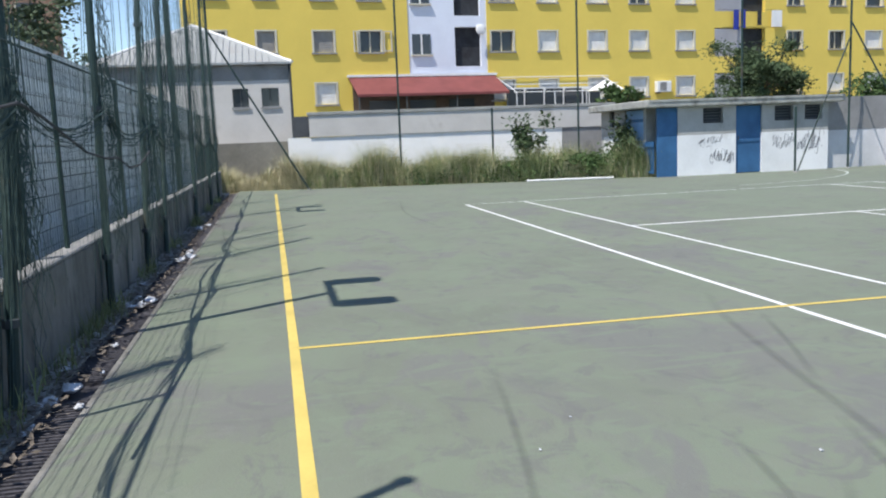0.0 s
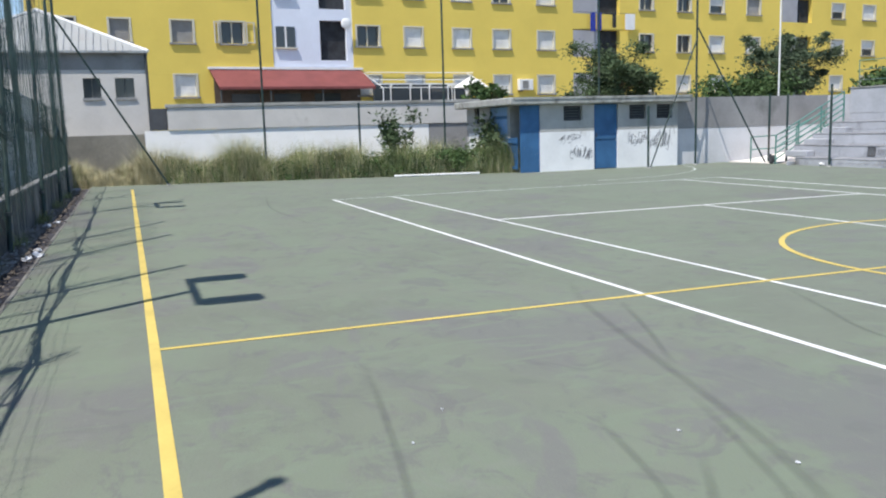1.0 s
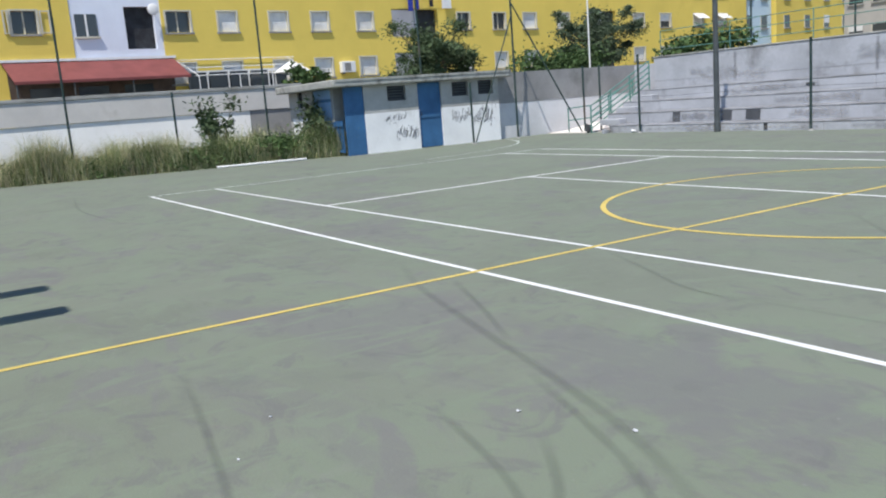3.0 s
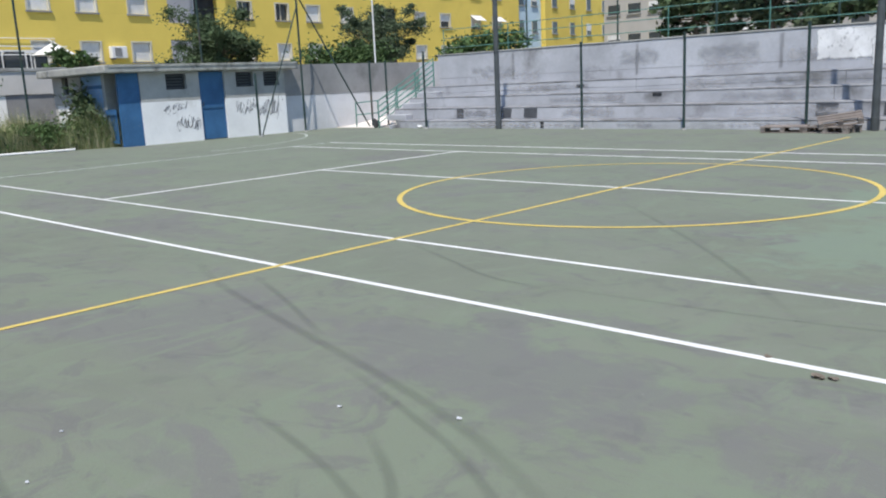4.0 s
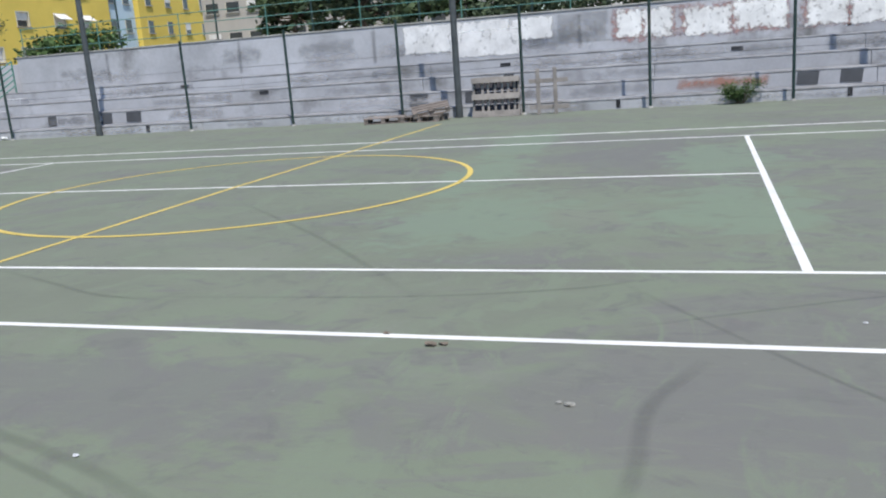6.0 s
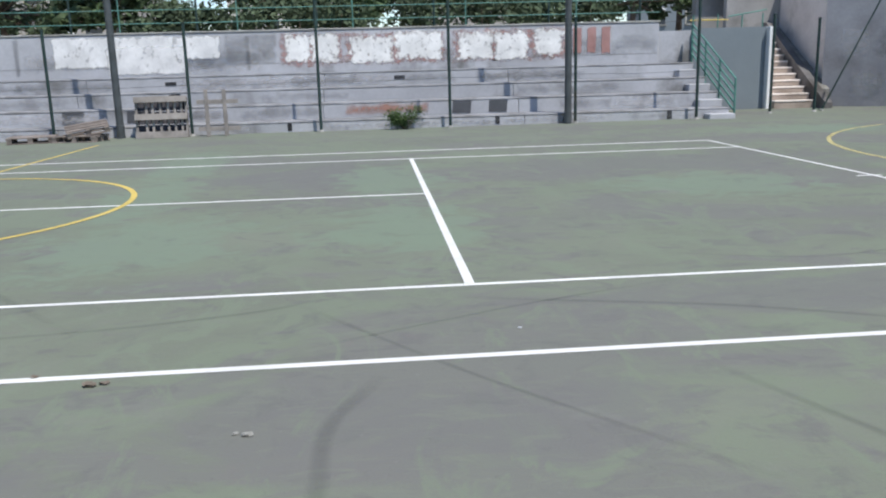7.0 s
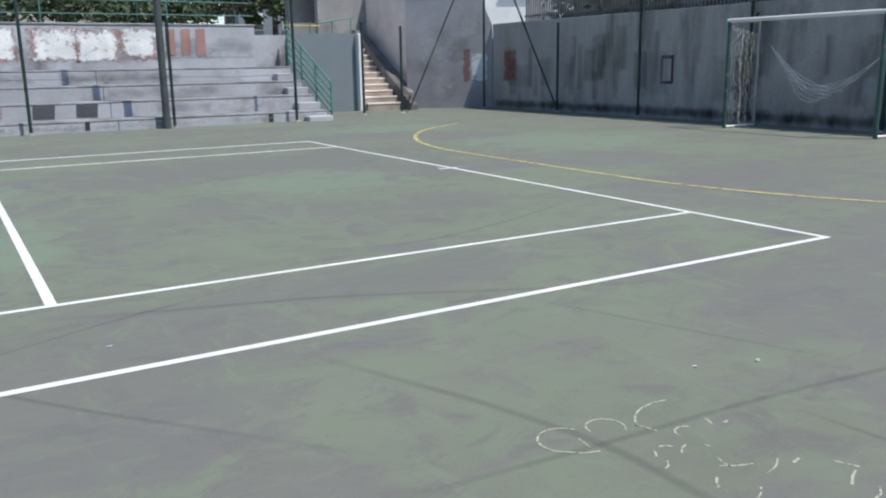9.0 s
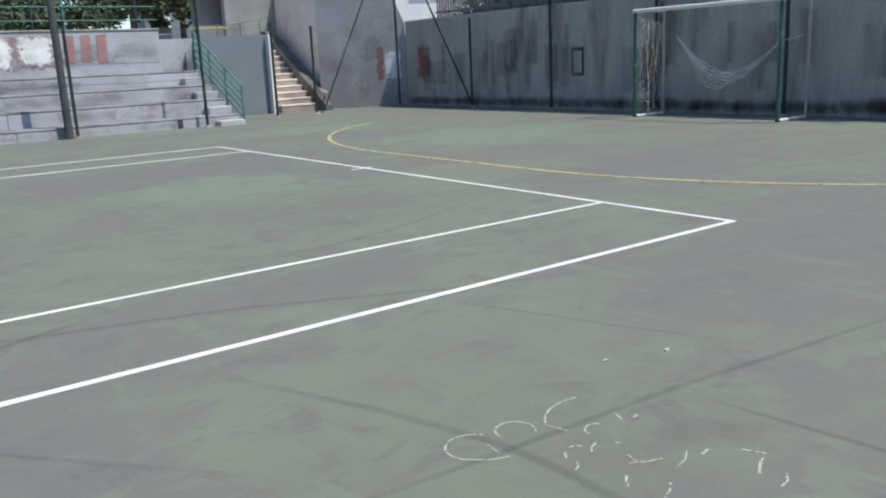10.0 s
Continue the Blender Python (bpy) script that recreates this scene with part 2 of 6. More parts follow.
M_PALEBLUE = mat("pale_blue_facade", (0.52, 0.66, 0.76), 0.85, 0.05, 0.3, 10, 0.12)
M_FRAME = mat("window_surround", (0.56, 0.53, 0.44), 0.8, 0.1, 2, 20, 0.1)
M_SHUTTER = mat("white_shutter", (0.74, 0.74, 0.73), 0.6, 0.08, 2, 20, 0.05, piece=0.08)
M_SHUTTER_GREY = mat("grey_shutter", (0.30, 0.29, 0.28), 0.6, 0.1, 2, 20, 0.05, piece=0.12)
# Near-black: darkness of unlit openings as a colour; also a dark cloth.
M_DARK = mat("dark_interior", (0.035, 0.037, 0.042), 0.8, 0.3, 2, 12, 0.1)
M_AWNING = mat("red_awning", (0.20, 0.062, 0.060), 0.8, 0.12, 1.0, 20, 0.15, stain=(0.20, 0.06, 0.055), amount=0.4)
M_WHITE = mat("white_paint", (0.78, 0.78, 0.78), 0.5, 0.06, 2, 20, 0.05)
M_GREENMETAL = mat("green_metal", (0.026, 0.050, 0.046), 0.55, 0.2, 3, 30, 0.1, stain=(0.10, 0.07, 0.05), amount=0.25)
M_RAILGREEN = mat("rail_green", (0.105, 0.245, 0.21), 0.55, 0.15, 3, 30, 0.1, stain=(0.20, 0.14, 0.09), amount=0.25)
M_GOALGREEN = mat("goal_green", (0.05, 0.115, 0.095), 0.55, 0.3, 4, 30, 0.1, stain=(0.30, 0.31, 0.30), amount=0.4, stain_scale=5.0)
M_GREYMETAL = mat("dark_grey_metal", (0.075, 0.085, 0.09), 0.5, 0.18, 3, 30, 0.1)
M_GALV = mat("galvanised_metal", (0.36, 0.37, 0.37), 0.5, 0.15, 2, 25, 0.1, metal=0.3)
M_SLAT = mat("dull_slat_metal", (0.17, 0.175, 0.175), 0.6, 0.2, 2, 25, 0.1, stain=(0.10, 0.09, 0.08), amount=0.4)
M_NET = mat("green_net", (0.05, 0.082, 0.078), 0.9, 0.25, 3, 40, 0.0)
M_SCREEN = mat("grey_wall_beyond", (0.82, 0.83, 0.82), 0.95, 0.12, 0.8, 90, 0.3, stain=(0.62, 0.64, 0.63), amount=0.45, streak=0.5, piece=0.12)
M_CORD = mat("pale_cord", (0.62, 0.62, 0.58), 0.9, 0.15, 3, 40, 0.0)
M_WOOD = mat("weathered_wood", (0.22, 0.19, 0.17), 0.9, 0.25, 3, 30, 0.35, piece=0.2)
M_WOODPALE = mat("pale_wood", (0.31, 0.285, 0.265), 0.9, 0.2, 3, 30, 0.3, piece=0.15)
M_RUST = mat("rusty_grate", (0.066, 0.064, 0.074), 0.8, 0.25, 4, 30, 0.3)
M_LITTER = mat("clear_litter", (0.58, 0.60, 0.64), 0.35, 0.2, 8, 40, 0.2)
M_BROWN = mat("dead_leaves", (0.17, 0.145, 0.12), 0.9, 0.35, 9, 40, 0.3)
M_BARK = mat("bark", (0.14, 0.11, 0.085), 0.95, 0.3, 4, 20, 0.5)
M_STRAW = mat("dry_grass", (0.54, 0.49, 0.32), 0.9, 0.35, 1.3, 9, 0.0)
M_GRASS = mat("green_grass", (0.25, 0.285, 0.13), 0.9, 0.35, 1.3, 9, 0.0)
M_WEED = mat("weed_leaves", (0.07, 0.12, 0.04), 0.8, 0.35, 2.0, 9, 0.0)
M_LEAF = mat("leaf_green", (0.060, 0.092, 0.042), 0.75, 0.4, 1.3, 7, 0.0)
M_LEAFDARK = mat("leaf_dark", (0.075, 0.105, 0.060), 0.8, 0.4, 1.3, 7, 0.0)
M_HEDGE = mat("hedge_green", (0.060, 0.105, 0.035), 0.8, 0.35, 1.8, 8, 0.0)
M_TIN = mat("roof_sheet", (0.33, 0.34, 0.335), 0.6, 0.1, 0.6, 14, 0.1, stain=(0.30, 0.29, 0.27), amount=0.4)
M_GREYBLUE = mat("grey_blue_sheet", (0.20, 0.235, 0.26), 0.7, 0.06, 0.8, 14, 0.1)
M_BLOCK = mat("far_block_render", (0.42, 0.40, 0.37), 0.9, 0.08, 0.3, 10, 0.1)
M_BLACK = mat("spray_paint", (0.06, 0.06, 0.065), 0.8, 0.2, 5, 30, 0.0)
M_LINEN_BLUE = mat("blue_cloth", (0.03, 0.05, 0.32), 0.9, 0.15, 3, 30, 0.1)
M_GREYBOARD = mat("dark_grey_patch", (0.085, 0.09, 0.10), 0.8, 0.15, 2, 20, 0.1)

glass = bpy.data.materials.new("window_glass")
glass.use_nodes = True
gb = glass.node_tree.nodes["Principled BSDF"]
gb.inputs["Base Color"].default_value = (0.05, 0.06, 0.07, 1)
gb.inputs["Roughness"].default_value = 0.08
M_GLASS = glass


# ---- building helpers ----
def box(bm, x0, x1, y0, y1, z0, z1, m=None):
    r = bmesh.ops.create_cube(bm, size=1.0)["verts"]
    for v in r:
        v.co = Vector(((x0 + x1) / 2 + v.co.x * (x1 - x0), (y0 + y1) / 2 + v.co.y * (y1 - y0), (z0 + z1) / 2 + v.co.z * (z1 - z0)))
        if m:
            v.co = m @ v.co
    return r


def rod(bm, p, q, r, seg=8, r2=None):
    p, q = Vector(p), Vector(q)
    d = q - p
    m = Matrix.Translation((p + q) / 2) @ d.to_track_quat("Z", "Y").to_matrix().to_4x4()
    return bmesh.ops.create_cone(bm, cap_ends=True, segments=seg, radius1=r, radius2=r if r2 is None else r2, depth=d.length, matrix=m)["verts"]


def prism(bm, pts, lo, hi, axis="z", m=None):
    """A closed outline pushed from lo to hi along an axis."""
    def at(a, b, c):
        v = {"z": Vector((a, b, c)), "y": Vector((a, c, b)), "x": Vector((c, a, b))}[axis]
        return m @ v if m else v
    va = [bm.verts.new(at(a, b, lo)) for a, b in pts]
    vb = [bm.verts.new(at(a, b, hi)) for a, b in pts]
    bm.faces.new(va[::-1])
    bm.faces.new(vb)
    k = len(pts)
    for i in range(k):
        bm.faces.new((va[i], va[(i + 1) % k], vb[(i + 1) % k], vb[i]))
    bmesh.ops.recalc_face_normals(bm, faces=bm.faces)


def ribbon(bm, pts, width, z=0.004, thick=0.0):
    """A flat painted band along a line on the ground."""
    vs = []
    k = len(pts)
    for i, p in enumerate(pts):
        a, c = Vector(pts[max(i - 1, 0)]), Vector(pts[min(i + 1, k - 1)])
        d = (c - a).normalized()
        side = Vector((-d.y, d.x)) * width / 2
        vs.append((bm.verts.new((p[0] + side.x, p[1] + side.y, z)), bm.verts.new((p[0] - side.x, p[1] - side.y, z))))
    for (a, b), (c, d) in zip(vs, vs[1:]):
        f = bm.faces.new((a, b, d, c))
        f.normal_update()
        if f.normal.z < 0:
            f.normal_flip()


def soft_ribbon(bm, pts, width, z):
    """A flat band that fades out to its sides and ends."""
    lay = bm.verts.layers.float.new("fade")
    rows, k = [], len(pts)
    for i, p in enumerate(pts):
        d = (Vector(pts[min(i + 1, k - 1)]) - Vector(pts[max(i - 1, 0)])).normalized()
        side = Vector((-d.y, d.x))
        end = min(1.0, 4.0 * min(i, k - 1 - i) / k)
        row = []
        for o, f in ((-1.0, 0.0), (-0.35, 1.0), (0.35, 1.0), (1.0, 0.0)):
            v = bm.verts.new((p[0] + side.x * o * width / 2, p[1] + side.y * o * width / 2, z))
            v[lay] = f * end
            row.append(v)
        rows.append(row)
    for a, b in zip(rows, rows[1:]):
        for j in range(3):
            bm.faces.new((a[j], b[j], b[j + 1], a[j + 1]))
    bmesh.ops.recalc_face_normals(bm, faces=bm.faces)


def soften(bm, w=0.012, seg=1):
    es = [e for e in bm.edges if len(e.link_faces) == 2 and e.calc_face_angle(0) > 0.6]
    bmesh.ops.bevel(bm, geom=es, offset=w, segments=seg, affect="EDGES", clamp_overlap=True)


def part(name, bm, material, parent=None, label=""):
    me = bpy.data.meshes.new(name)
    bm.to_mesh(me)
    bm.free()
    me.materials.append(material)
    ob = new(name, me)
    if parent:
        ob.parent = parent
        ob.matrix_parent_inverse = parent.matrix_world.inverted()
    if label:
        ob["label"] = label
    return ob


def thing(name, loc, label, category, group="", kind=""):
    ob = new(name)
    ob.matrix_world = Matrix.Translation(loc)
    ob.empty_display_size = 0.2
    bpy.context.view_layer.update()
    return tagged(ob, label, category, group, kind)


def one(name, build, material, label, category, kind="", group="", smooth=False):
    bm = bmesh.new()
    build(bm)
    ob = part(name, bm, material)
    if smooth:
        for p in ob.data.polygons:
            p.use_smooth = True
    return tagged(ob, label, category, group, kind)


def boxpart(name, material, parent, *dims, bevel=0.0, label="", m=None):
    bm = bmesh.new()
    box(bm, *dims, m=m)
    if bevel:
        soften(bm, bevel)
    return part(name, bm, material, parent, label)


def rodpart(name, material, parent, p, q, r, seg=10, label=""):
    bm = bmesh.new()
    rod(bm, p, q, r, seg)
    return part(name, bm, material, parent, label)


def leaf_cloud(bm, centres, count, size, rng, flat=0.6):
    for _ in range(count):
        c, r = rng.choice(centres)
        d = Vector((rng.gauss(0, 0.6), rng.gauss(0, 0.6), rng.gauss(0, 0.6)))
        p = Vector(c) + Vector((d.x * r, d.y * r, d.z * r * flat))
        s = size * rng.uniform(0.6, 1.3)
        a = Vector((rng.uniform(-1, 1), rng.uniform(-1, 1), rng.uniform(-0.6, 0.6))).normalized()
        b = a.cross(Vector((rng.uniform(-1, 1), rng.uniform(-1, 1), rng.uniform(-1, 1)))).normalized()
        v = [bm.verts.new(p + a * s), bm.verts.new(p + b * s * 0.45), bm.verts.new(p - a * s), bm.verts.new(p - b * s * 0.45)]
        bm.faces.new(v)


# ---- ground ----
def ground_sheet(bm):
    rings = [0, 40, 120, 400, 1500]
    prev = [bm.verts.new((0, 0, -0.06))]
    for r in rings[1:]:
        ring = [bm.verts.new((r * math.cos(a * math.pi / 24), r * math.sin(a * math.pi / 24), -0.06)) for a in range(48)]
        for i in range(48):
            j = (i + 1) % 48
            bm.faces.new((prev[0], ring[i], ring[j]) if len(prev) == 1 else (prev[i], ring[i], ring[j], prev[j]))
        prev = ring


one("ground", ground_sheet, M_DIRT, "dry earth round the sports court", "ground", "structure")

COURT = [(24, -5.35), (24, 17.5), (19, 19), (15, 19), (14.7, 16.3), (-19, 16.3), (-18.3, 8.3), (-19.3, 5.0), (-20.2, 1.5), (-21.6, -3.0), (-22.4, -5.35)]
one("floor_court", lambda bm: prism(bm, COURT, -0.14, 0.0), M_COURT, "green painted court surface worn to grey patches", "court", "structure")


# ---- painted lines ----
def line_paint(name, segs, material, label):
    bm = bmesh.new()
    for pts, w, z in segs:
        ribbon(bm, pts, w, z)
    return tagged(part(name, bm, material), label, "court marking", "", "structure")


def steps_between(a, b, k=24):
    return [(a[0] + (b[0] - a[0]) * i / k, a[1] + (b[1] - a[1]) * i / k) for i in range(k + 1)]


def arc(cx, cy, r, a0, a1, k=48):
    return [(cx + r * math.cos(radians(a0 + (a1 - a0) * i / k)), cy + r * math.sin(radians(a0 + (a1 - a0) * i / k))) for i in range(k + 1)]


E_X, W_X, NEAR_S, MID, FAR_S, FAR_D = 11.885, -11.885, 1.37, 5.456, 9.198, 10.469
line_paint("near_doubles_line", [([(W_X, 0), (E_X, 0)], 0.06, 0.0020)], M_WHITE_LINE, "white painted tennis doubles sideline")
line_paint("near_singles_line", [([(W_X, NEAR_S), (E_X, NEAR_S)], 0.055, 0.0020)], M_WHITE_LINE, "white painted tennis singles sideline")
line_paint("far_singles_line", [([(W_X, FAR_S), (E_X, FAR_S)], 0.08, 0.0020)], M_WHITE_LINE, "white painted tennis singles sideline")
line_paint("far_doubles_line", [([(W_X, FAR_D), (E_X, FAR_D)], 0.088, 0.0020)], M_WHITE_LINE, "white painted tennis doubles sideline")
line_paint("centre_service_line", [([(-6.09, MID), (6.53, MID)], 0.066, 0.0020)], M_WHITE_LINE, "white painted centre service line")
line_paint("service_line_east", [([(6.545, NEAR_S + 0.03), (6.545, FAR_S - 0.03)], 0.066, 0.0026)], M_WHITE_LINE, "freshly painted thick white service line")
line_paint("service_line_west", [([(-6.09, NEAR_S + 0.03), (-6.09, FAR_S - 0.03)], 0.085, 0.0026)], M_WHITE_LINE, "white painted service line")
line_paint("baseline_east", [([(E_X, -0.03), (E_X, FAR_D + 0.03)], 0.055, 0.0026), ([(E_X - 0.2, MID + 0.05), (E_X + 0.1, MID + 0.05)], 0.06, 0.0030)], M_WHITE_LINE, "white painted tennis baseline with centre mark")
line_paint("baseline_west", [([(W_X, -0.03), (W_X, FAR_D + 0.03)], 0.085, 0.0026)], M_FAINT_LINE, "nearly worn away white tennis baseline")
line_paint("football_sideline", [([(-19.6, -4.17), (-12, -4.15), (0, -4.12), (22, -4.12)], 0.074, 0.0030)], M_YELLOW_LINE, "yellow painted football sideline")
line_paint("halfway_line", [([(0.13, -4.1), (0.13, 5.4), (0.3, 14.0)], 0.06, 0.0036)], M_YELLOW_LINE, "yellow painted halfway line")
line_paint("centre_circle", [(arc(0.2, 5.5, 2.98, 0, 360, 96), 0.07, 0.0042)], M_YELLOW_LINE, "yellow painted centre circle")
line_paint("goal_area_east", [(arc(19.4, 6.9, 6.35, 118, 180) + arc(19.4, 3.6, 6.35, 180, 262), 0.075, 0.0030)], M_YELLOW_FAINT, "worn yellow goal area arc")
line_paint("goal_area_west", [(arc(-19.4, 7.5, 6.3, 75, 20) + arc(-19.4, 7.5, 6.3, 20, 0), 0.06, 0.0030)], M_FAINT_LINE, "nearly vanished goal area arc")


def skids():
    rng = random.Random(4)
    runs = [([(-0.9, -0.2), (0.24, -0.66), (1.72, -1.06), (2.68, -1.3), (3.41, -1.51), (4.02, -1.76), (5.2, -2.4)], 0.07),
            ([(2.6, -1.36), (3.35, -1.62), (3.95, -1.88), (5.0, -2.55)], 0.05),
            ([(0.27, -0.34), (1.23, -0.72), (2.04, -1.08)], 0.05), ([(1.17, -2.85), (2.2, -3.02), (3.06, -3.18), (4, -3.4)], 0.045),
            ([(3.31, -1.85), (3.76, -2.14), (4.1, -2.5)], 0.05), ([(2.66, -2.02), (3.48, -2.2), (4.2, -2.5)], 0.045),
            ([(0.33, 1.32), (1.3, 0.9), (1.88, 0.65), (2.55, 0.54)], 0.05), ([(-14.18, -1.14), (-10.69, -1.56), (-7.43, -1.44)], 0.06),
            ([(-10.87, -5.25), (-7.8, -5.05), (-6.3, -4.8), (-4.68, -4.37)], 0.045), ([(-13.26, 4.03), (-12.2, 3.8), (-11.22, 3.3)], 0.08),
            ([(7.48, -0.24), (7.72, -0.83), (7.88, -1.24), (8.02, -1.76), (8.04, -2.21), (8.0, -2.9)], 0.05),
            ([(6.9, -1.7), (7.55, -1.73), (8.02, -1.76), (8.85, -1.8), (9.6, -1.88), (10.31, -1.95), (12.5, -2.2)], 0.035),
            ([(8.87, -1.86), (8.91, -2.29), (8.94, -2.62), (8.95, -3.3)], 0.035), ([(8.96, -0.08), (9.27, -0.98), (9.54, -1.72)], 0.03),
            ([(6.4, 1.1), (6.96, 0.92), (7.96, 0.63), (8.84, 0.21), (9.32, -0.01), (10.4, -0.4)], 0.05),
            ([(8.1, 2.02), (9.11, 1.69), (10.3, 2.0), (11.35, 2.48)], 0.04), ([(0.97, 4.21), (2.1, 3.1), (3.12, 2.02), (4.25, 0.67)], 0.055),
            ([(2.05, 0.61), (4.08, 0.72), (5.12, 0.94), (5.61, 1.18)], 0.045), ([(5.55, 0.24), (6.24, 0.58), (6.88, 0.88), (8, 1.3)], 0.035),
            ([(5.48, 1.04), (5.94, 0.36), (6.31, -0.17), (6.62, -0.57), (7.3, -1.4)], 0.035), ([(5.66, -1.6), (5.70, -1.28), (5.72, -0.74), (5.94, -0.21)], 0.07)]
    for knots, w in runs:
        pts = []
        k = [Vector(p) for p in knots]
        k = [k[0] * 2 - k[1]] + k + [k[-1] * 2 - k[-2]]
        for a, b, c, d in zip(k, k[1:], k[2:], k[3:]):
            for i in range(8):
                t = i / 8
                pts.append(tuple(0.5 * (2 * b + (c - a) * t + (2 * a - 5 * b + 4 * c - d) * t * t + (3 * b - a - 3 * c + d) * t ** 3)))
        pts.append(tuple(k[-2]))
        bm = bmesh.new()
        soft_ribbon(bm, pts, w * 1.25, 0.0010 + rng.random() * 0.0006)
        tagged(part("tyre_mark", bm, M_SKID), "faint dark curved tyre mark on the court", "tyre mark", "tyre marks on the court", "structure")


skids()


def chalk_drawing():
    rng = random.Random(9)
    bm = bmesh.new()
    ribbon(bm, arc(7.93, -1.66, 0.10, 30, 215, 14) + [(7.92, -1.78), (7.98, -1.80)], 0.009, 0.0016)
    ribbon(bm, [(7.98, -1.68), (7.97, -1.76)], 0.008, 0.0016)
    ribbon(bm, arc(8.13, -1.66, 0.075, -50, 190, 16), 0.009, 0.0016)
    ribbon(bm, arc(8.45, -1.83, 0.24, 75, 150, 10), 0.009, 0.0016)
    ribbon(bm, [(8.24, -1.7), (8.27, -1.79)], 0.007, 0.0016)
    ribbon(bm, arc(8.36, -1.86, 0.05, 40, 190, 8), 0.008, 0.0016)
    for cx, cy, a, ln in ((8.5, -1.83, 1.2, 0.06), (8.55, -1.87, 0.2, 0.03), (8.2, -1.9, 2.6, 0.05), (8.24, -1.95, 0.6, 0.08), (8.13, -1.92, 0.9, 0.05), (8.1, -2.0, 0.7, 0.06),
                          (8.3, -2.13, 2.7, 0.12), (8.28, -2.1, 1.4, 0.08), (8.4, -2.2, 0.4, 0.14), (8.5, -2.22, 0.2, 0.05), (8.55, -2.4, 0.5, 0.12), (8.62, -2.33, 2.0, 0.08),
                          (8.52, -2.5, 0.4, 0.1), (8.15, -2.18, 0.8, 0.07), (8.33, -1.97, 1.7, 0.03), (8.2, -2.3, 0.5, 0.1)):
        d = Vector((math.cos(a), math.sin(a))) * ln / 2
        b = Vector((-d.y, d.x)) * rng.uniform(-0.3, 0.3)
        ribbon(bm, [(cx - d.x, cy - d.y), (cx + b.x, cy + b.y), (cx + d.x, cy + d.y)], rng.uniform(0.006, 0.011), 0.0016)
    return tagged(part("chalk_scribble", bm, M_CHALK), "pale chalk scribbles on the court", "chalk drawing", "", "stuff")


chalk_drawing()


# ---- tribune on the north side ----
TIERS = [(15.95, 0.25), (16.72, 0.62), (17.5, 0.97), (18.3, 1.34)]
T_W, T_E, T_BACK, T_TOP = -15.9, 14.65, 19.1, 2.43


def tribune():
    t = thing("tribune", (0.8, 17, 0), "weathered grey concrete spectator steps with back wall", "tribune", kind="structure")
    ys = [y for y, _ in TIERS] + [T_BACK]
    for i, (y, top) in enumerate(TIERS):
        bm = bmesh.new()
        cuts = [T_W + 0.9 * max(0, 1 - i) , -7.1, -1.2, 4.8, 9.6, T_E]
        for a, b in zip(cuts, cuts[1:]):
            box(bm, a + 0.004, b - 0.004, y, ys[i + 1] + (0.02 if i < 3 else 0), -0.05 if i == 0 else TIERS[i - 1][1] - 0.05, top - 0.05)
        soften(bm, 0.012)
        part("riser", bm, M_CONCRETE, t)
        bm = bmesh.new()
        box(bm, T_W + 0.9 * max(0, 1 - i) - 0.004, T_E + 0.004, y - 0.006, ys[i + 1] + (0.0 if i < 3 else -0.004), top - 0.05, top)
        soften(bm, 0.015)
        part("tread", bm, M_TREAD, t)
    bm = bmesh.new()
    box(bm, T_W, T_E - 0.7, T_BACK, T_BACK + 0.3, -0.05, T_TOP)
    soften(bm, 0.02)
    part("back_wall", bm, M_CONCRETE, t)
    boxpart("wall_cap", M_COPING, t, T_W - 0.03, T_E - 0.68, T_BACK - 0.02, T_BACK + 0.33, T_TOP, T_TOP + 0.05, bevel=0.01)
    # half steps up both ends
    for i, (y, top) in enumerate(TIERS):
        low = TIERS[i - 1][1] if i else 0.0
        for x0, x1 in ((14.02 + 0.03 * i, T_E + 0.01), (T_W + 0.9 * max(0, 1 - i) - 0.01, T_W + 0.95)):
            boxpart("end_step", M_CONCRETE, t, x0, x1, y - 0.36, y - 0.01, low - 0.02, (low + top) / 2, bevel=0.02)
    boxpart("wall_joint", M_GREYBAND, t, T_W + 0.02, T_E - 0.75, T_BACK - 0.004, T_BACK + 0.01, 1.60, 1.612)
    # dark openings and dark repair patches on the risers
    for x, z0, z1, w, k in ((4.0, 0.03, 0.22, 0.10, 0), (8.9, 0.03, 0.22, 0.10, 0), (13.1, 0.02, 0.22, 0.12, 0), (-8.9, 0.02, 0.20, 0.12, 0)):
        boxpart("joint", M_DARK, t, x, x + w, TIERS[k][0] - 0.008, TIERS[k][0] + 0.01, z0, z1)
    for x, w, k in ((7.95, 0.45, 1), (8.85, 0.45, 1), (-1.35, 0.5, 1), (0.15, 0.55, 1), (-11.1, 0.5, 1), (-10.1, 0.5, 1), (-12.9, 0.3, 1)):
        y, top = TIERS[k]
        bm = bmesh.new()
        prism(bm, [(x, top - 0.34), (x + w, top - 0.35), (x + w + 0.03, top - 0.055), (x + 0.02, top - 0.055)], y - 0.008, y + 0.005, "y")
        part("repair_patch", bm, M_GREYBOARD, t, "dark grey repaired patch")
    for x, z in ((6.6, 1.16), (1.0, 0.86), (0.75, 1.15), (-6.1, 0.86), (-9.2, 1.16)):
        k = 3 if z > 1 else 2
        boxpart("vent_hole", M_DARK, t, x, x + 0.28, TIERS[k][0] - 0.008, TIERS[k][0] + 0.01, z - 0.05, z + 0.05)
    return t


TRIB = tribune()


